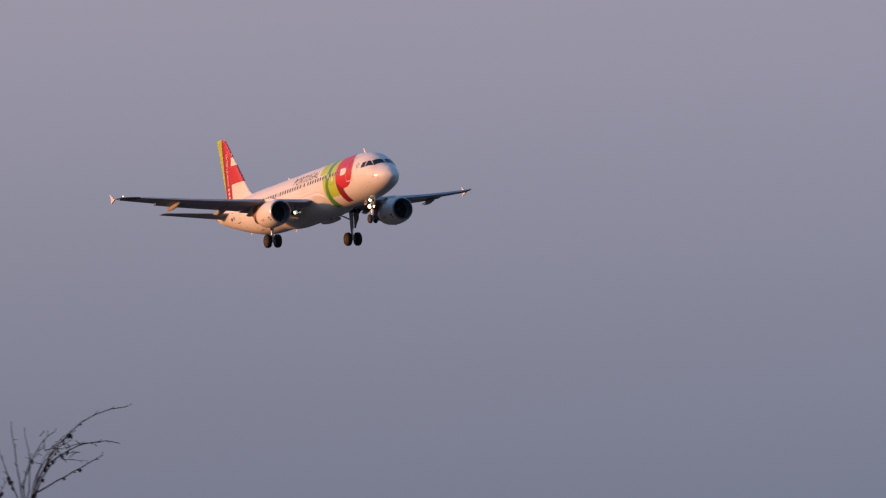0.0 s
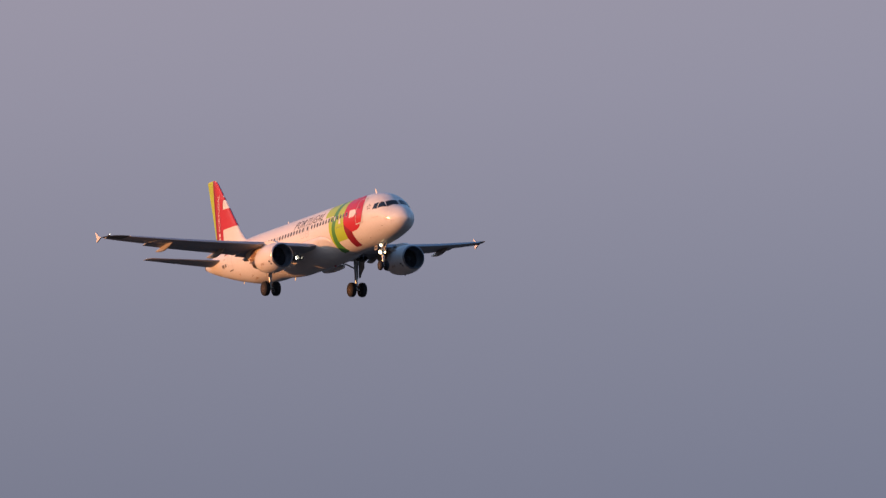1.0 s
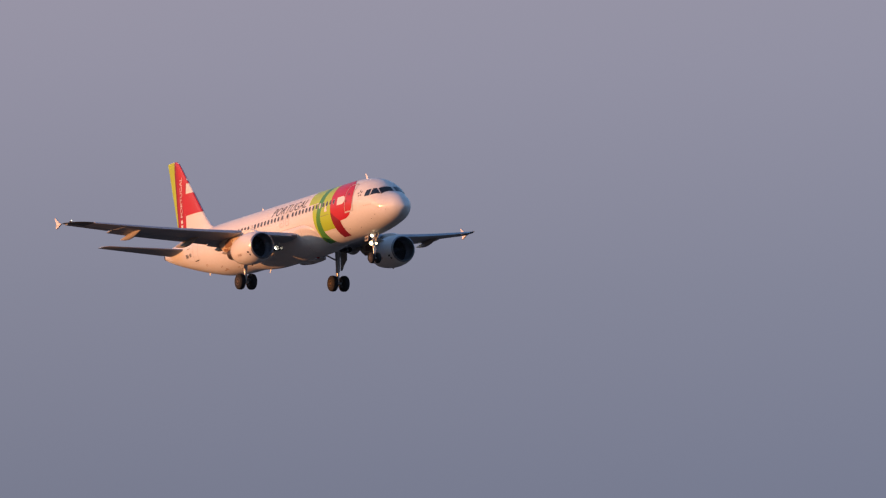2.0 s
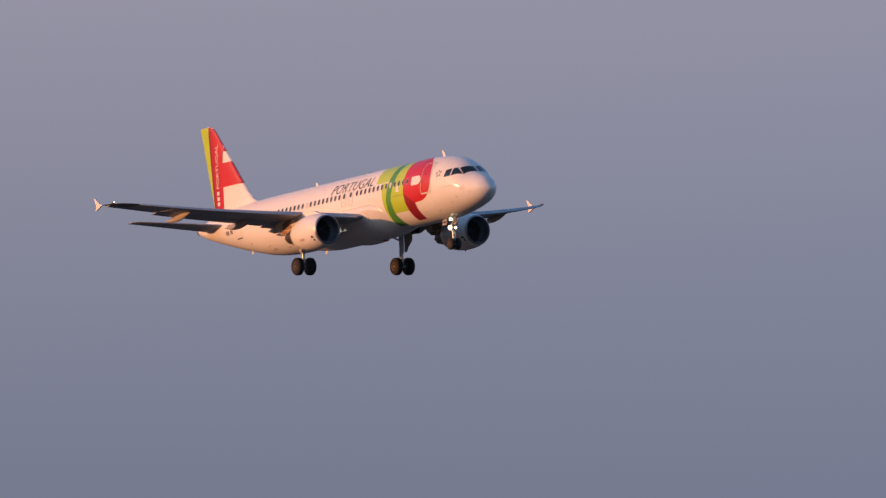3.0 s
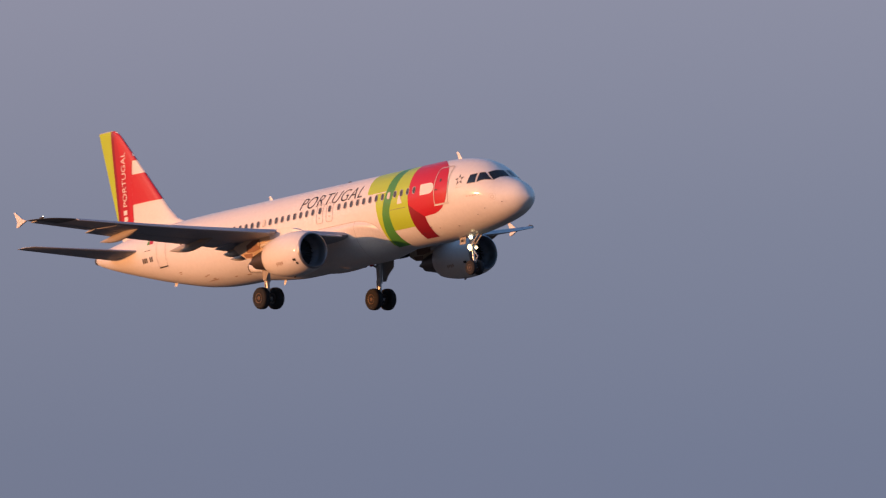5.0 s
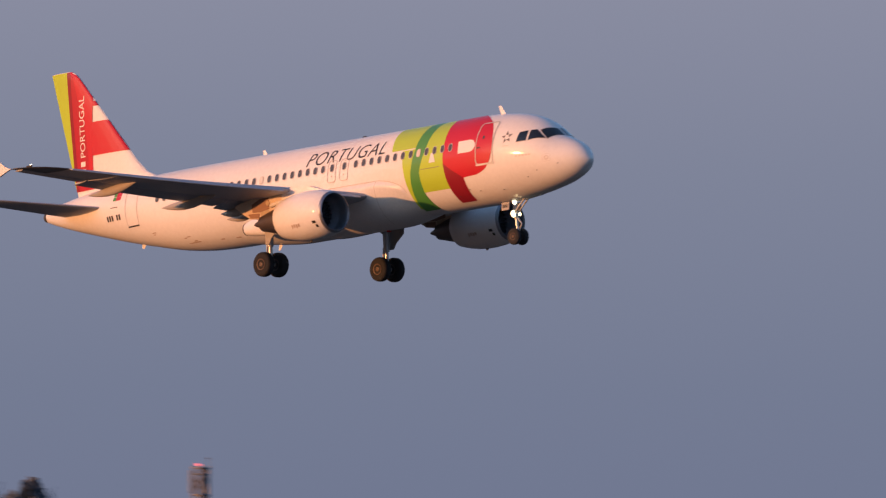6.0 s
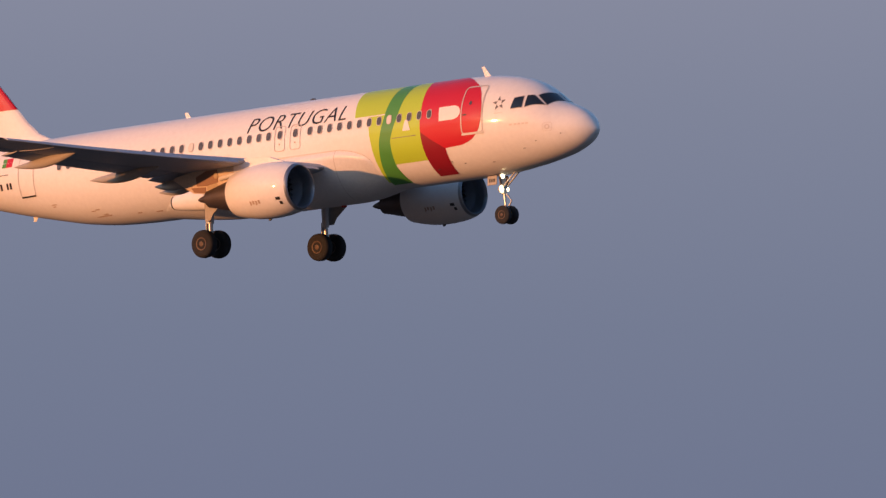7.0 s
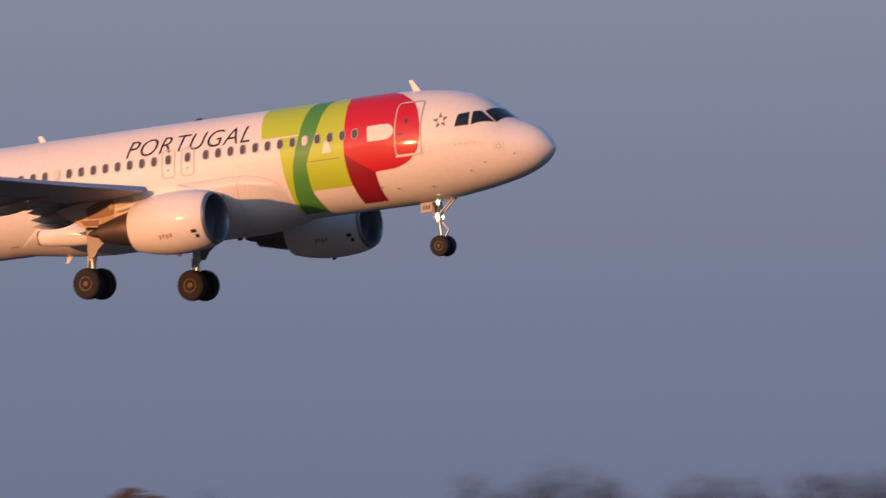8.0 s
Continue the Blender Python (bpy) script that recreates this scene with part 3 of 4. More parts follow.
    for s, zt, zb, w in ((17.0, -1.70, -1.98, 0.08), (17.8, -1.55, -2.02, 0.16), (18.3, -1.42, -2.03, 0.20), (18.7, -1.28, -2.03, 0.24), (19.2, -1.12, -2.01, 0.28), (19.65, -1.02, -1.97, 0.30), (20.1, -1.12, -1.92, 0.29), (20.5, -1.24, -1.86, 0.26), (20.66, -1.31, -1.80, 0.22), (20.74, -1.38, -1.74, 0.14)):
        rg.append([(-s, sgn * 2.45 + w * math.cos(a), (zt + zb) / 2 + (zt - zb) / 2 * math.sin(a)) for a in [2 * math.pi * i / 16 for i in range(16)]])
    rim_ = [[(-sx, sgn * 2.45 + w * math.cos(a), (zt + zb) / 2 + (zt - zb) / 2 * math.sin(a)) for a in [2 * math.pi * i / 16 for i in range(16)]]
            for sx, zt, zb, w in ((20.56, -1.255, -1.85, 0.262), (20.63, -1.275, -1.83, 0.245))]
    part("fairing_rim", loft(rim_), M_DARK, wing, "dark joint at the blunt end of the fairing")
    part("inner_fairing", loft(rg), M_WHITE, wing, "white blunt-ended canoe fairing beside the belly")
    # wingtip fence
    y = sgn * 16.72
    zt = LE_Z(16.9)
    prof = [(-21.05, zt - 0.02), (-21.50, zt + 0.12), (-22.04, zt + 0.56), (-22.18, zt + 0.54), (-21.88, zt + 0.02), (-22.04, zt - 0.26), (-21.90, zt - 0.30), (-21.42, zt - 0.11)]
    bm = loft([[(x, y - 0.045, z) for x, z in prof], [(x, y + 0.045, z) for x, z in prof]])
    bmesh.ops.bevel(bm, geom=list(bm.edges), offset=0.015, segments=1, affect='EDGES')
    part("wingtip_fence", bm, M_WHITE, wing, "white arrow-shaped wingtip fence")
    part("navigation_light", lathe([(-19.85, 0.02), (-19.9, 0.045), (-20.15, 0.045), (-20.25, 0.02)], (0, sgn * 16.55, zt + 0.0), 12, True), M_DARK, wing, "dark glass tip light")
    part("tip_lamp", lathe([(-19.98, 0.01), (-20.0, 0.030), (-20.05, 0.030), (-20.08, 0.01)], (0, sgn * 16.48, zt + 0.06), 10, True), M_LAMPB if sgn < 0 else M_CHROME, wing, "small white tip lamp")
    # landing lights let down under the wing root, each deep in its housing
    for dy, r in ((2.98, 0.17), (2.58, 0.11)):
        part("landing_light", lathe([(-14.2, r), (-14.18, r * 1.15), (-14.8, r * 1.15), (-14.85, 0.05)], (0, sgn * dy, -1.62), 18), M_DARK, wing, "landing light let down under the wing")
        part("lamp_lens", lathe([(-14.63, 0.01), (-14.63, r * 0.98)], (0, sgn * dy, -1.62), 18), M_BEAM if sgn < 0 else M_INLET, wing, "lit lamp" if sgn < 0 else "unlit lamp")
        part("lamp_arm", tube([(-14.6, sgn * dy, -1.15), (-14.6, sgn * dy, -1.55)], 0.05, 8), M_STRUT, wing)
    return wing


# ---- engines ----
def build_engine(sgn):
    eng = new("engine")
    eng.parent = airliner
    eng["label"] = "white turbofan nacelle with a bare metal inlet lip"
    at = (0, sgn * 5.75, -1.93)
    fwd = 0.25
    cowl = [(-11.50, 0.968), (-11.62, 1.02), (-11.80, 1.065), (-12.1, 1.115), (-12.6, 1.155), (-13.1, 1.16), (-13.6, 1.12), (-14.15, 1.03), (-14.64, 0.91), (-14.68, 0.88), (-14.5, 0.85)]
    part("nacelle", lathe(cowl, at, 44), M_WHITE, eng, "white painted fan cowl")
    lip = [(-11.95, 0.80), (-11.55, 0.82), (-11.42, 0.85), (-11.37, 0.88), (-11.385, 0.915), (-11.43, 0.945), (-11.50, 0.969)]
    part("inlet_lip", lathe(lip, at, 44), M_LIP, eng, "polished metal inlet lip")
    part("inlet_duct", lathe([(-11.94, 0.802), (-12.3, 0.81), (-12.6, 0.83)], at, 40), M_INLET, eng)
    part("fan_backing", lathe([(-12.62, 0.83), (-12.62, 0.2), (-12.6, 0.02)], at, 40), M_DARK, eng)
    part("spinner", lathe([(-12.1, 0.01), (-12.18, 0.07), (-12.35, 0.17), (-12.55, 0.25), (-12.6, 0.26)], at, 24), M_DARK, eng, "dark fan spinner")
    bms = []
    for k in range(24):
        a = 2 * math.pi * k / 24
        ca, sa = math.cos(a), math.sin(a)
        cb, sb = math.cos(a + 0.10), math.sin(a + 0.10)
        cy, cz = at[1], at[2]
        pl = plate([(-12.52, cy + 0.24 * ca, cz + 0.24 * sa), (-12.44, cy + 0.81 * ca, cz + 0.81 * sa), (-12.58, cy + 0.81 * cb, cz + 0.81 * sb), (-12.60, cy + 0.24 * cb, cz + 0.24 * sb)], 0.02)
        bms.append(pl)
    part("fan_blades", merge(*bms), M_DARK, eng)
    part("core_nozzle", lathe([(-14.5, 0.70), (-14.9, 0.66), (-15.4, 0.56), (-15.9, 0.44), (-16.2, 0.38), (-16.18, 0.34), (-15.8, 0.33)], at, 32), M_NOZ, eng, "heat-stained core exhaust nozzle")
    part("exhaust_plug", lathe([(-15.6, 0.30), (-16.2, 0.24), (-16.7, 0.10), (-16.85, 0.02)], at, 24), M_NOZ, eng)
    part("bypass_wall", lathe([(-14.72, 0.84), (-14.4, 0.72), (-14.4, 0.60)], at, 32), M_DARK, eng)
    for o_ in eng.children:
        o_.data.transform(Matrix.Translation((fwd, 0, 0)))
    # pylon with its side panels
    y = sgn * 5.75
    rg = []
    shape = ((11.9, -0.84, -0.80, 0.06), (12.6, -1.0, -0.58, 0.20), (13.6, -1.15, -0.50, 0.24), (14.4, -1.35, -0.55, 0.25), (15.2, -1.58, -0.62, 0.25), (16.0, -1.73, -0.70, 0.25),
             (16.6, -1.66, -0.76, 0.22), (17.1, -1.40, -0.82, 0.17), (17.64, -1.08, -0.88, 0.07), (17.8, -1.0, -0.92, 0.03))
    for s, zb, zt, w in shape:
        rg.append([(-s, y - w, zb), (-s, y + w, zb), (-s, y + w, zt), (-s, y - w, zt)])
    part("pylon", loft(rg[3:]), M_PYLON, eng, "tan engine pylon with brown side panels", smooth=False)
    part("pylon_nose", loft(rg[:4]), M_BELLY, eng, "pale front of the engine pylon", smooth=False)
    half = pchip([p[0] for p in shape], [p[3] for p in shape])
    rim = [(15.35 + 0.12 * math.cos(k * math.pi / 6), -1.05 + 0.12 * math.sin(k * math.pi / 6)) for k in range(12)]
    for m_, off, c in ((M_PANELB, 0.008, ((16.45, -1.0), (15.87, -0.80), (15.27, -0.80), (15.26, -1.33), (15.87, -1.42), (16.42, -1.38))),
                       (M_PANELB, 0.008, ((16.75, -1.42), (15.92, -1.46), (15.95, -1.70), (16.57, -1.63))),
                       (M_BAY, 0.008, ((15.86, -1.44), (15.33, -1.36), (15.19, -1.56), (15.85, -1.69))), (M_BAY, 0.020, rim)):
        for sd in (-1, 1):
            part("pylon_panel", plate([(-a_, y + sd * (half(a_) + off), z_) for a_, z_ in c], 0.02), m_, eng)
    for sd in (-1, 1):
        part("pylon_blister", tube([(-15.25, y + sd * 0.22, -1.22), (-15.1, y + sd * 0.28, -1.20), (-14.6, y + sd * 0.29, -1.13), (-14.0, y + sd * 0.24, -1.06)], [0.03, 0.10, 0.11, 0.05], 12), M_BELLY, eng)
    # nacelle markings and strake
    for dz, s0, s1 in ((-0.40, 11.74, 11.94), (-0.58, 11.70, 11.82)):
        bm = bmesh.new()
        vs = []
        for s, z in ((s0, dz), (s1, dz), (s1, dz - 0.12), (s0, dz - 0.12)):
            r = float(np.interp(s, [-c[0] for c in cowl[:-1]], [c[1] for c in cowl[:-1]])) + 0.012
            vs.append(bm.verts.new((-s + fwd, at[1] - math.sqrt(r * r - z * z), at[2] + z)))
        bm.faces.new(vs)
        part("nacelle_mark", bm, M_INK, eng)
    for k in range(4):
        bm = bmesh.new()
        vs = []
        for s, z in ((12.72 + 0.15 * k, -0.44 - 0.03 * (k % 2)), (12.82 + 0.15 * k, -0.44), (12.82 + 0.15 * k, -0.58 - 0.06 * (k % 2)), (12.72 + 0.15 * k, -0.58)):
            r = float(np.interp(s, [-c[0] for c in cowl[:-1]], [c[1] for c in cowl[:-1]])) + 0.012
            vs.append(bm.verts.new((-s + fwd, at[1] - math.sqrt(r * r - z * z), at[2] + z)))
        bm.faces.new(vs)
        part("nacelle_mark", bm, M_STAIN, eng)
    part("drain_mast", plate([(-12.7, at[1], -3.05), (-12.9, at[1], -3.05), (-12.92, at[1], -3.16), (-12.8, at[1], -3.16)], 0.05), M_INK, eng)
    part("strake", plate([(-12.3, at[1] - sgn * 0.86, -1.20), (-13.4, at[1] - sgn * 0.86, -1.16), (-13.4, at[1] - sgn * 1.10, -0.95), (-12.7, at[1] - sgn * 1.05, -1.0)], 0.03), M_WHITE, eng)
    return eng


# ---- tail ----
FIN_LE = [(1.9, 28.8), (2.18, 29.22), (2.45, 29.82), (3.0, 30.46), (7.58, 34.36), (7.83, 34.66), (7.92, 35.05)]
FIN_TE = [(1.7, 34.85), (2.9, 35.12), (7.90, 36.26)]


def fin_half(s, z):
    a, b = table(FIN_LE, z), table(FIN_TE, z)
    u = min(1, max(0, (s - a) / max(0.01, b - a)))
    t = float(np.interp(u, [f[0] for f in FOIL], [f[1] for f in FOIL]))
    return 0.085 * (b - a) * t + 0.004


def fin_patch(rows, off, side, nx=28):
    off += 0.008
    bm = bmesh.new()
    g = []
    for z, s0, s1 in rows:
        g.append([bm.verts.new((-s, side * (fin_half(s, z) + off), z)) for s in [s0 + (s1 - s0) * (i / nx) ** 1.6 for i in range(nx + 1)]])
    for a, b in zip(g, g[1:]):
        for i in range(nx):
            bm.faces.new((a[i], a[i + 1], b[i + 1], b[i]))
    return bm


def build_fin():
    fin = new("tail_fin")
    fin.parent = airliner
    fin["label"] = "upright tail fin painted red, white and yellow-green"
    zs = [1.6, 1.9, 2.18, 2.45, 2.7, 3.0, 4.0, 5.0, 6.0, 7.0, 7.55, 7.8, 7.9]
    rg = []
    for z in zs:
        a, b = table(FIN_LE, z), table(FIN_TE, z)
        us = [f[0] for f in FOIL]
        rg.append([(-(a + u * (b - a)), fin_half(a + u * (b - a), z), z) for u in us] + [(-(a + u * (b - a)), -fin_half(a + u * (b - a), z), z) for u in reversed(us[1:-1])])
    part("fin_body", loft(rg), M_WHITE, fin, "white fin skin")
    hinge = [(1.7, 34.88), (2.9, 34.98), (7.9, 35.10)]
    inner = [(1.7, 33.56), (3.6, 33.48), (7.9, 33.28)]
    for side in (-1, 1):
        z1 = [2.0 + (7.88 - 2.0) * k / 30 for k in range(31)]
        part("rudder", fin_patch([(z, table(hinge, z), table(FIN_TE, z)) for z in z1], 0.012, side), M_LIME, fin, "yellow-green rudder")
        part("red_panel", fin_patch([(z, max(table(FIN_LE, z), table(inner, z)), table(hinge, z)) for z in z1], 0.014, side), M_RED, fin)
        part("red_panel", fin_patch([(z, table(FIN_LE, z), table(inner, z)) for z in [6.04 + (7.3 - 6.04) * k / 10 for k in range(11)] if table(FIN_LE, z) < table(inner, z)], 0.013, side), M_RED, fin)
        rows = []
        for k in range(14):
            z = 3.62 + (5.26 - 3.62) * k / 13
            a = table(FIN_LE, z)
            b = table(inner, z)
            rows.append((z, a, b))
        part("red_panel", fin_patch(rows, 0.013, side), M_RED, fin, "red cross-band of the fin")
        fin_title(fin, side)
        part("hinge_line", fin_patch([(z, table(hinge, z) - 0.24, table(hinge, z) + 0.01) for z in z1], 0.020, side, 2), M_MAROON, fin)
        part("dark_red_panel", fin_patch([(z, table(hinge, z) - 0.30 - 0.85 * min(1, (7.9 - z) / 3.4), table(hinge, z)) for z in z1], 0.017, side), M_DEEP, fin, "darker red strip under the lettering")


def fin_title(fin, side):
    cu = bpy.data.curves.new("fin_title", 'FONT')
    cu.body = "PORTUGAL"
    cu.size = 1.0
    ob = bpy.data.objects.new("fin_title", cu)
    scene.collection.objects.link(ob)
    me = bpy.data.meshes.new_from_object(ob.evaluated_get(bpy.context.evaluated_depsgraph_get()))
    bpy.data.objects.remove(ob)
    bpy.data.curves.remove(cu)
    bm = bmesh.new()
    bm.from_mesh(me)
    bpy.data.meshes.remove(me)
    xs, ys = [v.co.x for v in bm.verts], [v.co.y for v in bm.verts]
    x0, x1, y0, y1 = min(xs), max(xs), min(ys), max(ys)
    for v in bm.verts:
        u, w = (v.co.x - x0) / (x1 - x0), (v.co.y - y0) / (y1 - y0)
        z = 3.62 + (6.6 - 3.62) * u
        s = (34.02 - 0.10 * u) + 0.38 * (w if side < 0 else 1 - w)
        v.co = (-s, side * (fin_half(s, z) + 0.036), z)
    part("fin_lettering", bm, M_WHITE, fin, "white capital lettering running up the fin", smooth=False)
    for k in range(3):
        z = 2.45 + 0.36 * k
        part("name_bar", fin_patch([(z, 34.08, 34.44), (z + 0.24, 34.06, 34.42)], 0.022, side, 2), M_WHITE, fin)


def build_stabilizer(sgn):
    rg = []
    for t in (0, 0.3, 0.7, 0.96, 1.0):
        y = 0.4 + 5.82 * t
        a, b = 31.35 + 3.62 * t, 35.05 + 1.18 * t
        if t == 1.0:
            a += 0.35
        rg.append(foil_ring(y, a, b, 0.74 + 0.73 * t, 0.075 if t < 1 else 0.03, sgn))
    st = part("tailplane", loft(rg), M_GREY, airliner, "grey tailplane swept back from the tail cone")
    rg = []
    for t in (0.18, 0.95):
        y = 0.4 + 5.82 * t
        a, b = 31.35 + 3.62 * t, 35.05 + 1.18 * t
        rg.append(foil_ring(y, a + 0.72 * (b - a), b + 0.03, 0.74 + 0.73 * t, 0.11, sgn))
    part("elevator", loft(rg), M_GREY, st)


# ---- landing gear ----
def build_wheel(parent, x, y, z, r, w, face):
    prof = [(-w / 2, r * 0.48), (-w / 2, r * 0.60), (-w / 2, r * 0.80), (-w * 0.46, r * 0.90), (-w * 0.34, r * 0.975), (-w * 0.15, r), (w * 0.15, r), (w * 0.34, r * 0.975), (w * 0.46, r * 0.90), (w / 2, r * 0.80), (w / 2, r * 0.60), (w / 2, r * 0.48)]
    part("tyre", lathe_y([(y + a, b) for a, b in prof], (x, 0, z), 36), M_TYRE, parent, "black rubber tyre")
    hub = [(-w * 0.505, r * 0.03), (-w * 0.53, r * 0.14), (-w * 0.50, r * 0.19), (-w * 0.42, r * 0.22), (-w * 0.42, r * 0.34), (-w * 0.50, r * 0.38), (-w * 0.52, r * 0.46), (-w * 0.45, r * 0.50), (w * 0.45, r * 0.50), (w * 0.52, r * 0.46), (w * 0.50, r * 0.38), (w * 0.42, r * 0.34), (w * 0.42, r * 0.22), (w * 0.53, r * 0.14), (w * 0.505, r * 0.03)]
    part("rim", lathe_y([(y + a, b) for a, b in hub], (x, 0, z), 28), M_RIM, parent, "brownish metal wheel hub")


def build_main_gear(sgn):
    g = new("main_gear")
    g.parent = airliner
    g["label"] = "lowered main landing gear with twin wheels"
    x, y, z = -17.66, sgn * 3.795, -3.60
    part("leg", tube([(x + 0.10, y, -0.95), (x + 0.05, y, -2.0), (x + 0.02, y, -2.75)], [0.20, 0.165, 0.15], 16), M_STRUT, g, "grey shock strut")
    part("oleo", tube([(x + 0.02, y, -2.70), (x, y, -3.58)], [0.10, 0.10], 14), M_CHROME, g, "chrome sliding tube")
    part("axle", tube([(x, y - 0.62, z), (x, y + 0.62, z)], 0.085, 12), M_STRUT, g)
    part("torque_link", merge(plate([(x - 0.12, y - 0.10, -2.55), (x - 0.12, y + 0.10, -2.55), (x - 0.20, y + 0.05, -3.02), (x - 0.20, y - 0.05, -3.02)], 0.06),
                              plate([(x - 0.20, y - 0.05, -3.02), (x - 0.20, y + 0.05, -3.02), (x - 0.08, y + 0.11, -3.48), (x - 0.08, y - 0.11, -3.48)], 0.06)), M_STRUT, g)
    part("side_brace", tube([(x + 0.05, y, -1.95), (x + 0.05, y - sgn * 0.8, -1.60), (x + 0.05, y - sgn * 1.6, -1.40)], 0.06, 10), M_STRUT, g)
    part("gear_door", plate([(x + 1.05, y + sgn * 0.28, -1.15), (x + 0.02, y + sgn * 0.28, -1.10), (x - 0.02, y + sgn * 0.26, -2.66), (x + 0.26, y + sgn * 0.26, -2.66), (x + 0.42, y + sgn * 0.26, -2.38), (x + 0.98, y + sgn * 0.27, -1.98)], 0.05), M_FTF, g, "grey leg door with a stepped lower edge")
    for d in (-0.46, 0.46):
        build_wheel(g, x, y + d, z, 0.585, 0.42, sgn)
    part("gear_bay", plate([(x + 0.75, sgn * 2.3, -1.30), (x - 0.75, sgn * 2.3, -1.30), (x - 0.7, sgn * 4.4, -1.12), (x + 0.7, sgn * 4.4, -1.12)], 0.04), M_BAY, g, "tan primer inside the open gear bay")


def build_nose_gear():
    g = new("nose_gear")
    g.parent = airliner
    g["label"] = "lowered nose landing gear with lit lamps"
    x, z = -5.05, -3.61
    part("leg", tube([(x - 0.12, 0, -1.8), (x - 0.05, 0, -2.75)], [0.13, 0.11], 14), M_STRUT, g, "grey nose strut")
    part("oleo", tube([(x - 0.05, 0, -2.7), (x, 0, -3.55)], 0.065, 12), M_CHROME, g)
    part("axle", tube([(x, -0.36, z), (x, 0.36, z)], 0.05, 10), M_STRUT, g)
    part("drag_brace", merge(tube([(x - 0.05, 0.12, -2.5), (x + 0.75, 0.12, -1.85)], 0.04, 8), tube([(x - 0.05, -0.12, -2.5), (x + 0.75, -0.12, -1.85)], 0.04, 8)), M_STRUT, g)
    part("torque_link", merge(plate([(x + 0.05, -0.06, -2.72), (x + 0.05, 0.06, -2.72), (x + 0.30, 0.03, -3.05), (x + 0.30, -0.03, -3.05)], 0.04),
                              plate([(x + 0.30, -0.03, -3.05), (x + 0.30, 0.03, -3.05), (x + 0.06, 0.06, -3.38), (x + 0.06, -0.06, -3.38)], 0.04)), M_STRUT, g)
    for sg in (-1, 1):
        part("gear_door", plate([(x - 0.08, sg * 0.36, -1.98), (x - 0.58, sg * 0.36, -1.98), (x - 0.56, sg * 0.42, -2.36), (x - 0.08, sg * 0.42, -2.36)], 0.035), M_FTF, g, "small pale nose gear door")
        for k in range(3):
            part("marking_bar", plate([(x - 0.18 - 0.11 * k, sg * 0.415, -2.10), (x - 0.25 - 0.11 * k, sg * 0.415, -2.10), (x - 0.25 - 0.11 * k, sg * 0.43, -2.24), (x - 0.18 - 0.11 * k, sg * 0.43, -2.24)], 0.012), M_INK, g)
        build_wheel(g, x, sg * 0.25, z, 0.385, 0.22, sg)
    # one takeoff lamp high on the leg, two taxi lamps below it
    for name, lx, ly, lz, lr, m_, lab in (("takeoff_light", x + 0.02, -0.14, -1.99, 0.125, M_LAMPB, "lit white takeoff light"),
                                          ("taxi_light", x - 0.02, -0.20, -2.55, 0.155, M_LAMP, "lit warm taxi light"),
                                          ("taxi_light", x - 0.02, 0.20, -2.55, 0.085, M_LAMP, "lit warm taxi light")):
        part(name, lathe([(lx - 0.02, lr * 1.12), (lx + 0.02, lr * 1.14), (lx - 0.08, lr * 0.9), (lx - 0.15, lr * 0.4), (lx - 0.17, 0.02)], (0, ly, lz), 18), M_STRUT, g, lab)
        part("lamp_lens", lathe([(lx + 0.035, 0.01), (lx + 0.025, lr * 0.6), (lx + 0.0, lr)], (0, ly, lz), 18), m_, g)
        part("lamp_arm", tube([(lx - 0.1, ly, lz), (x - 0.06, 0, lz)], 0.028, 8), M_STRUT, g)


build_fuselage()
for sg_ in (-1, 1):
    build_wing(sg_)
    build_engine(sg_)
    build_stabilizer(sg_)
    build_main_gear(sg_)
build_fin()
build_nose_gear()


# ---- ground ----
def build_ground():
    bm = bmesh.new()
    n, size = 60, 4500.0
    vs = {}
    for i in range(n + 1):
        for j in range(n + 1):
            u, v = (i / n * 2 - 1), (j / n * 2 - 1)
            x, y = size * u * abs(u), size * v * abs(v)
            vs[i, j] = bm.verts.new((x, y, 0.25 * noise.noise((x * 0.01, y * 0.01, 0)) if math.hypot(x, y) > 60 else 0))
    for i in range(n):
        for j in range(n):
            bm.faces.new((vs[i, j], vs[i + 1, j], vs[i + 1, j + 1], vs[i, j + 1]))
    tagged(finish("ground", bm, M_GRASS), "flat winter grassland reaching the horizon", "ground", kind="structure")


def spot(az, dist):
    return Vector((dist * math.cos(radians(az)), dist * math.sin(radians(az)), 0))


# ---- bare far trees ----
def grow(rng, start, d, length, r, depth, out, tips, spread=0.5, lift=0.12):
    pts, p, rr = [start.copy()], start.copy(), [r]
    n = 4
    for k in range(n):
        d = (d + Vector((rng.uniform(-1, 1), rng.uniform(-1, 1), rng.uniform(-0.4, 1))) * 0.16 + Vector((0, 0, lift * 0.3))).normalized()
        p = p + d * length / n
        pts.append(p.copy())
        rr.append(r * (1 - 0.55 * (k + 1) / n))
    out.append((pts, rr))
    if depth == 0:
        tips.append((p.copy(), d.copy()))
        return
    for k in range(3 if depth > 1 else 4):
        i = rng.choice((2, 3, 4)) if k else 4
        nd = (d + Vector((rng.uniform(-1, 1), rng.uniform(-1, 1), rng.uniform(-0.3, 0.8))) * spread * 1.7).normalized()
        grow(rng, pts[i], nd, length * rng.uniform(0.55, 0.78), rr[i] * 0.75, depth - 1, out, tips, spread, lift)


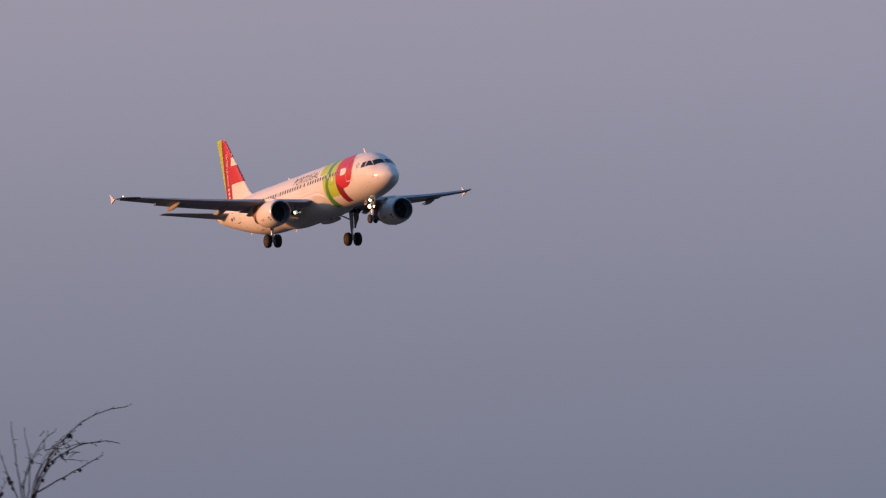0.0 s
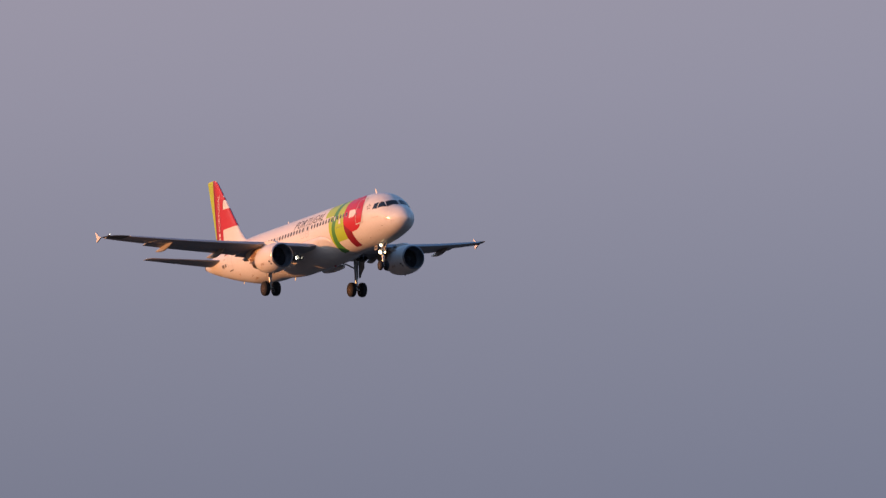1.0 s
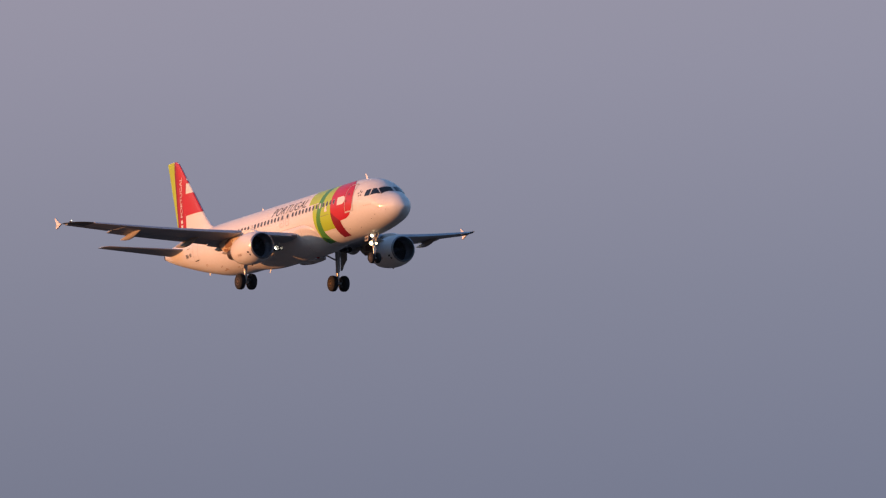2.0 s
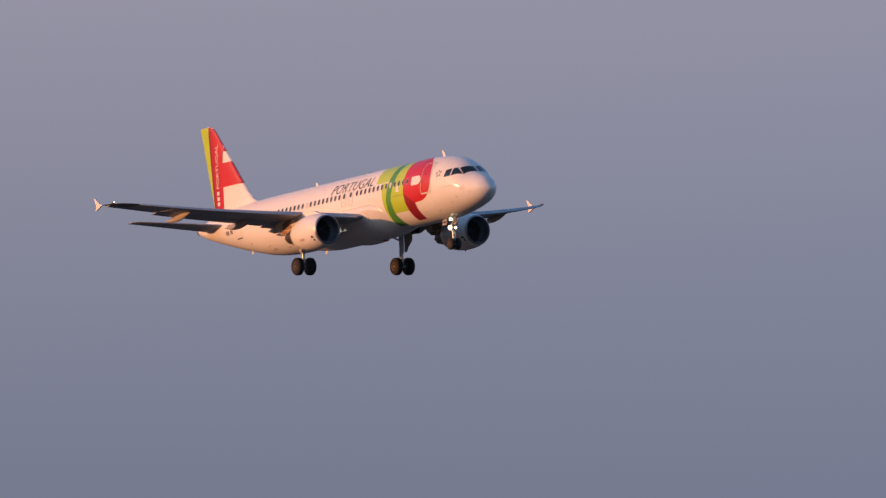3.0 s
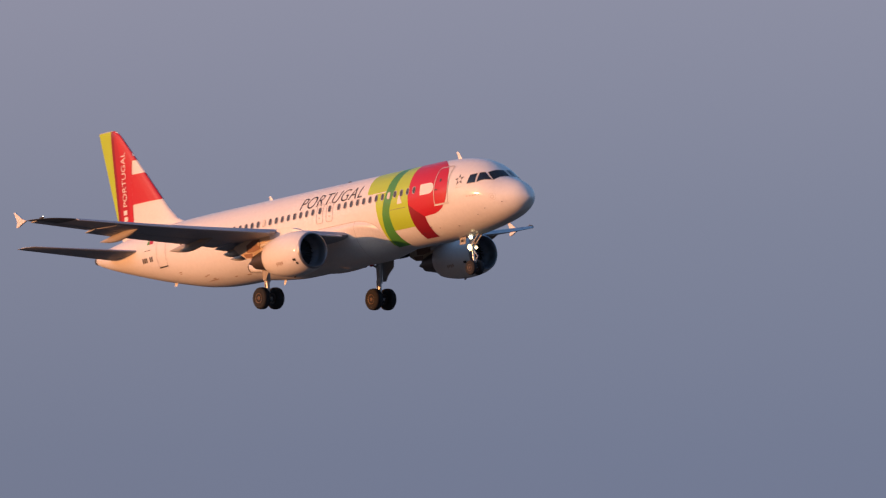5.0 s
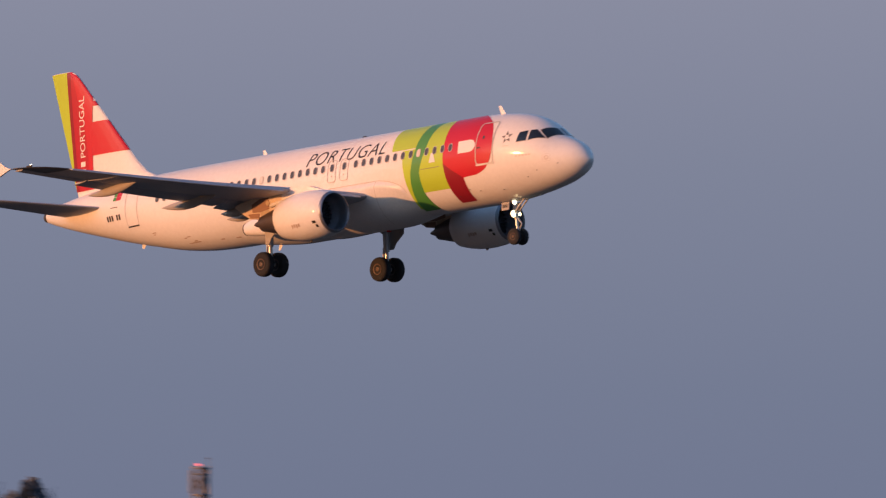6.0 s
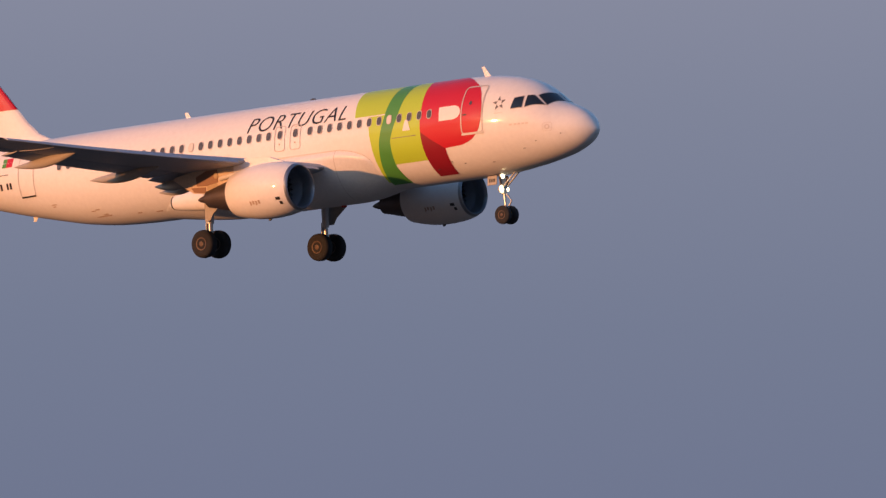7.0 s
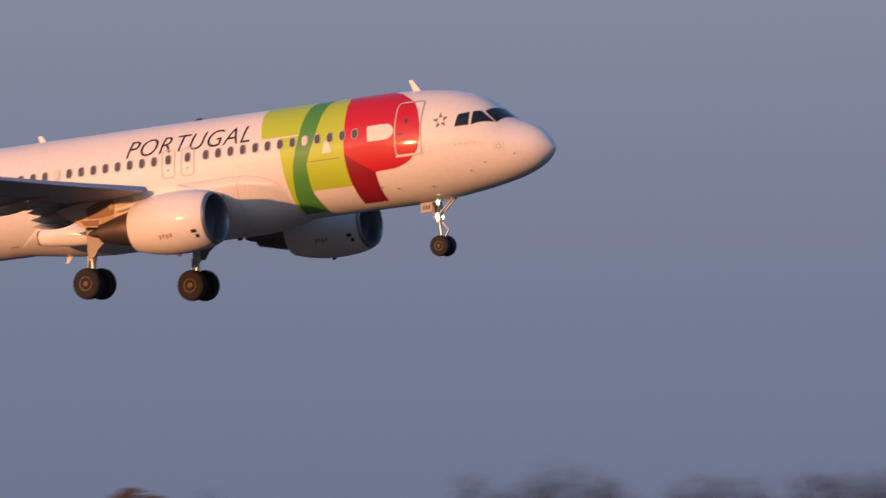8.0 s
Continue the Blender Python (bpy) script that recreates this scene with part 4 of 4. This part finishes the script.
def bare_tree(az, dist, height, seed, leaves=0, wide=1.0):
    rng = random.Random(seed)
    base = spot(az, dist)
    tree = new("tree")
    tree.location = base
    out, tips = [], []
    grow(rng, Vector((0, 0, 0)), Vector((rng.uniform(-0.05, 0.05), rng.uniform(-0.05, 0.05), 1)).normalized(), height * 0.34, height * 0.020, 4, out, tips, 0.5 * wide)
    top = max(t[0].z for t in tips)
    k = height / top
    high = [t[0] for t in tips if t[0].z > 0.8 * top]
    lean = sum(high, Vector()) * (k / len(high))
    tree.location = base if leaves else base - Vector((lean.x, lean.y, 0))
    # trunk, limbs and bare twigs share the haze-tinted colour
    trunk = tube([p * k for p in out[0][0]], [max(0.05, r) for r in out[0][1]], 10)
    part("trunk", trunk, M_HAZED_TWIG, tree, "bare trunk coloured slate blue for distance haze")
    verts, faces = [], []
    for pts, rr in out[1:]:
        for a, b, ra, rb in zip(pts, pts[1:], rr, rr[1:]):
            a, b = a * k, b * k
            d = (b - a).normalized()
            u = d.orthogonal().normalized()
            v = d.cross(u)
            n0 = len(verts)
            for p, r in ((a, ra), (b, rb)):
                for q in range(3):
                    an = 2 * math.pi * q / 3
                    verts.append(p + max(0.016, r) * (u * math.cos(an) + v * math.sin(an)))
            for q in range(3):
                faces.append((n0 + q, n0 + (q + 1) % 3, n0 + 3 + (q + 1) % 3, n0 + 3 + q))
    me = bpy.data.meshes.new("limbs")
    me.from_pydata(verts, [], faces)
    me.materials.append(M_HAZED_TWIG)
    ob = tagged(new("limbs", me), kind="stuff")
    ob.parent = tree
    # fine twigs at every tip, or a lumpy dome of small russet leaves
    verts, faces = [], []
    if leaves:
        tips = []
        rh, rv = 3.9 * wide, 3.4 if leaves == 1 else 6.0 * wide
        while len(tips) < (14000 if leaves == 1 else 2500):
            u = Vector((rng.uniform(-1, 1), rng.uniform(-1, 1), rng.uniform(-1, 1)))
            if not 0.45 < u.length < 1:
                continue
            d = u.normalized()
            lump = 0.80 + 0.20 * noise.noise(d * 2.6 + Vector((seed, 0, 0))) + 0.12 * noise.noise(d * 7 + Vector((0, seed, 0)))
            if u.length < lump and noise.noise(u * 4.5 + Vector((0, 0, seed))) > -0.22:
                tips.append((Vector((u.x * rh, u.y * rh, height - rv * 0.98 + u.z * rv)) / k, d))
    for p, d in tips:
        p = p * k
        for q in range(1 if leaves else 4):
            e = (d + Vector((rng.uniform(-1, 1), rng.uniform(-1, 1), rng.uniform(-0.6, 1)))).normalized()
            if leaves:
                o = p
                w = e.orthogonal().normalized() * rng.uniform(0.05, 0.10)
                l_ = e * rng.uniform(0.12, 0.24)
            else:
                o = p + Vector((rng.gauss(0, 1), rng.gauss(0, 1), rng.gauss(0, 0.8))) * (0.02 * height)
                w = e.orthogonal().normalized() * 0.014
                l_ = e * rng.uniform(0.4, 1.0)
            n0 = len(verts)
            verts += [o - w, o + w, o + l_ + w * 0.5, o + l_ - w * 0.5]
            faces.append((n0, n0 + 1, n0 + 2, n0 + 3))
    me = bpy.data.meshes.new("crown")
    me.from_pydata(verts, [], faces)
    me.materials.append((M_HAZED_TWIG, M_RUSSET, M_EVERGREEN)[leaves])
    ob = tagged(new("crown", me), kind="stuff")
    ob.parent = tree
    tagged(tree, ("bare winter tree with fine twigs coloured slate blue for haze", "rounded tree with russet leaves in evening sun",
                  "small dense dark evergreen tree on the horizon")[leaves], "tree", "far treeline")


# groves on the horizon: azimuth and elevation of each top in degrees, and how far the crown spreads
BARE_GROVE = [(126.66, 1.15, 0.5), (126.47, 1.08, 0.4), (126.24, 1.26, 0.8), (126.17, 1.28, 0.7), (125.94, 1.10, 0.6), (125.60, 1.06, 1.0), (125.46, 1.18, 0.8),
    (125.31, 1.15, 0.8), (124.95, 1.07, 1.1), (124.65, 1.06, 1.2), (124.40, 1.05, 1.2), (124.10, 1.04, 1.2)]
RUSSET_GROVE = [(123.42, 1.22, 1.0), (122.85, 1.10, 0.8)]
BARE_GROVE_2 = [(122.7, 1.03, 1.1), (122.4, 0.98, 1.0), (122.0, 0.98, 1.0)]
BARE_GROVE_3 = [(121.27, 1.25, 0.6), (121.12, 1.12, 0.7), (120.86, 1.30, 0.7), (120.70, 1.24, 0.7), (120.49, 1.20, 0.7), (120.27, 1.20, 0.7), (120.05, 1.13, 1.1),
    (119.80, 1.18, 0.6), (119.55, 1.11, 0.35), (119.38, 1.07, 0.9), (119.20, 1.21, 0.7), (119.08, 1.17, 0.7), (118.95, 1.17, 0.9), (118.85, 1.19, 0.9),
    (118.75, 1.18, 0.9), (118.60, 1.20, 0.9)]
EVERGREEN_GROVE = [(140.585, 1.70, 0.125), (140.55, 1.66, 0.12), (140.70, 1.60, 0.12)]


def build_far_trees():
    i = 0
    for grove, leaf in ((BARE_GROVE, 0), (RUSSET_GROVE, 1), (BARE_GROVE_2, 0), (BARE_GROVE_3, 0), (EVERGREEN_GROVE, 2)):
        for az, el, wide in grove:
            dist = 370 + 37 * ((i * 7) % 5)
            bare_tree(az, dist, 1.7 + dist * math.tan(radians(el + 0.11)), 40 + i, leaf, wide)
            i += 1


# ---- lattice mast ----
def build_mast():
    mast = new("mast")
    dist = 600
    mast.location = spot(139.52, dist)
    h = 1.7 + dist * math.tan(radians(1.895))
    w = 0.34
    legs = [(-w, -w), (w, -w), (w, w), (-w, w)]
    for x, y in legs:
        part("leg", tube([(x * 1.5, y * 1.5, 0), (x, y, h * 0.6), (x, y, h)], 0.10, 8), M_STEEL, mast)
    bms = []
    k = 0
    while k * 1.4 + 1.4 < h:
        z0, z1 = k * 1.4, k * 1.4 + 1.4
        f = 1.5 - 0.5 * min(1, z0 / (h * 0.6))
        for (x0, y0), (x1, y1) in zip(legs, legs[1:] + legs[:1]):
            bms.append(tube([(x0 * f, y0 * f, z0), (x1 * f, y1 * f, z1)], 0.05, 5))
            bms.append(tube([(x0 * f, y0 * f, z1), (x1 * f, y1 * f, z1)], 0.05, 5))
        k += 1
    part("bracing", merge(*bms), M_STEEL, mast, "crossed steel bracing")
    for z in (h - 1.9, h - 0.15):
        part("platform", plate([(-0.46, -0.46, z), (0.46, -0.46, z), (0.46, 0.46, z), (-0.46, 0.46, z)], 0.09), M_STEEL, mast)
    part("antenna_panel", plate([(-0.5, -0.5, h - 1.8), (-0.1, -0.6, h - 1.8), (-0.1, -0.6, h - 0.3), (-0.5, -0.5, h - 0.3)], 0.14), M_STEEL, mast)
    part("riser", tube([(-0.30, 0.42, 0), (-0.30, 0.42, h - 0.1)], 0.24, 10), M_STEEL, mast, "grey cable riser")
    part("whip", tube([(0.30, 0.34, h), (0.30, 0.34, h + 0.52)], 0.03, 6), M_STEEL, mast)
    part("whip_head", tube([(0.24, 0.27, h + 0.50), (0.36, 0.41, h + 0.50)], 0.05, 8), M_STEEL, mast)
    part("obstruction_light", lathe_y([(-0.12, 0.03), (-0.10, 0.09), (0.10, 0.09), (0.12, 0.03)], (-0.25, 0, h + 0.07), 12), M_MASTRED, mast, "red obstruction light")
    tagged(mast, "steel lattice mast with a red lamp on top", "mast")


# ---- near sapling with a few withered leaves ----
def build_sapling():
    rng = random.Random(11)
    dist = 30.0
    base = spot(160.55, dist)
    away = base.normalized()
    right = Vector((away.y, -away.x, 0))
    tree = new("sapling")
    tree.location = base
    m = dist / 16217.0   # metres a step of the sketch spans
    el0 = 1.7 + dist * math.tan(radians(4.01)) - 441 * m
    cx = 40.0

    def at(px, h, depth):
        return right * ((px - cx) * m) + Vector((0, 0, el0 + h * m)) + away * depth

    fork = at(30, -60, 0)
    part("trunk", tube([(0, 0, 0), fork * 0.4 + Vector((0.02, 0.01, 0)), fork * 0.75 + Vector((-0.02, 0, 0)), fork], [0.030, 0.022, 0.013, 0.008], 8), M_BARK, tree, "thin bare stem")
    # each branch: foot, lean in degrees from upright, length, bend along it, thickness
    shoots = []
    for fx, fh, lean, ln, bend, th in ((60, 0, 9, 256, 77, 2.2), (62, 0, 16, 211, 88, 2.1), (62, 16, 62, 138, 2, 2.1), (47, 0, -8, 146, 66, 1.8), (42, 0, -5, 141, -3, 1.8), (32, 12, -26, 92, 4, 1.7),
                                       (54, 22, 2, 108, -14, 1.5), (59, 14, 2, 104, 50, 1.6), (66, 36, 18, 96, 46, 1.4), (72, 44, 22, 90, 72, 1.3), (64, 28, 26, 118, 22, 1.3), (112, 78, 88, 42, 4, 1.0),
                                       (120, 98, 70, 62, 30, 1.1), (84, 62, 8, 74, 52, 1.1), (2, 0, 4, 40, 30, 1.6), (40, 30, 24, 70, 10, 1.0)):
        p = [fx, fh]
        a = lean
        dz = rng.uniform(-0.06, 0.06)
        pts, dep = [], 0.0
        n = 9
        for k in range(n + 1):
            pts.append(at(p[0], p[1], dep))
            aa = radians(a + rng.uniform(-7, 7))
            p = [p[0] + math.sin(aa) * ln / n, p[1] + math.cos(aa) * ln / n]
            dep += dz / n * 3
            a += bend / n
        # low shoots spring from the fork, the others from a shoot that they touch
        low = fh < 24
        pts = ([fork] if low else [pts[0] - (pts[1] - pts[0]) * 0.4]) + pts
        r = [0.005 if low else m * th * 0.7] + [m * th * (0.78 - 0.42 * k / n) for k in range(n + 1)]
        shoots.append(pts)
        part("branch", tube(pts, r, 6), M_BARK, tree)
        # short spurs
        for k in (3, 4, 5, 6, 7, 8, 9):
            if rng.random() < 0.7:
                q = pts[k + 1]
                d = (pts[k + 1] - pts[k]).normalized()
                e = (d + right * rng.uniform(-0.9, 0.9) + Vector((0, 0, rng.uniform(-0.9, 0.9)))).normalized()
                part("twig", tube([q, q + e * m * rng.uniform(5, 12)], [m * 0.7, m * 0.5], 5), M_BARK, tree)
    # a tangle of fine twigs where the main shoots cross
    for k in range(22):
        q = at(112 + rng.gauss(0, 12), 94 + rng.gauss(0, 9), rng.uniform(-0.03, 0.03))
        e = right * rng.uniform(-1, 1) + Vector((0, 0, rng.uniform(-0.7, 0.9)))
        part("twig", tube([q, q + e * m * rng.uniform(8, 20)], [m * 0.9, m * 0.6], 5), M_BARK, tree)
    for k in range(30):
        pts = rng.choice(shoots[:6] + shoots[9:10] + shoots[14:15] * 3)
        q = pts[rng.randint(3, 7)]
        ln, wd = m * rng.uniform(6, 13), m * rng.uniform(2.0, 4.2)
        d = Vector((0, 0, -1)) + right * rng.uniform(-0.5, 0.5)
        d.normalize()
        s = d.cross(away).normalized()
        c = [q, q + d * ln * 0.4 + s * wd, q + d * ln, q + d * ln * 0.4 - s * wd]
        c2 = [p + away * 0.002 + (away * m * 1.2 if i in (1, 3) else away * 0) for i, p in enumerate(c)]
        part("leaf", loft([c, c2]), M_LEAF, tree)
    tagged(tree, "thin bare sapling with a few withered leaves against the sky", "sapling")


build_ground()
build_far_trees()
build_mast()
build_sapling()


def motions():
    walk(airliner, [
    (0.00, pose(-718.10, 286.95, 63.26, 2.958, -4.583, 2.687)),
    (0.50, pose(-683.82, 286.72, 60.02, 1.948, -4.644, 2.530)),
    (1.00, pose(-649.53, 286.50, 56.87, 0.690, -4.847, 2.424)),
    (1.50, pose(-615.25, 286.30, 53.81, 0.277, -4.893, 2.343)),
    (1.70, pose(-601.53, 286.23, 52.62, 0.287, -4.816, 2.308)),
    (2.80, pose(-526.11, 285.85, 46.28, 2.015, -4.050, 2.761)),
    (3.00, pose(-512.39, 285.79, 45.17, 2.552, -3.948, 2.762)),
    (3.50, pose(-478.11, 285.65, 42.47, 2.957, -3.945, 2.552)),
    (4.00, pose(-443.83, 285.52, 39.85, 2.519, -4.327, 2.605)),
    (4.50, pose(-409.55, 285.41, 37.32, 1.524, -4.647, 2.356)),
    (4.70, pose(-395.83, 285.37, 36.34, 1.395, -4.674, 2.355)),
    (5.80, pose(-320.42, 285.19, 31.17, 0.979, -4.398, 2.465)),
    (6.00, pose(-306.70, 285.16, 30.28, 0.576, -4.360, 2.495)),
    (6.50, pose(-272.42, 285.11, 28.10, 0.592, -4.248, 2.390)),
    (7.00, pose(-238.14, 285.07, 26.02, 1.461, -4.302, 2.409)),
    (7.50, pose(-203.87, 285.05, 24.02, 1.511, -4.504, 2.499)),
    (8.00, pose(-169.59, 285.04, 22.12, 1.455, -4.687, 2.668)),
    ])


motions()
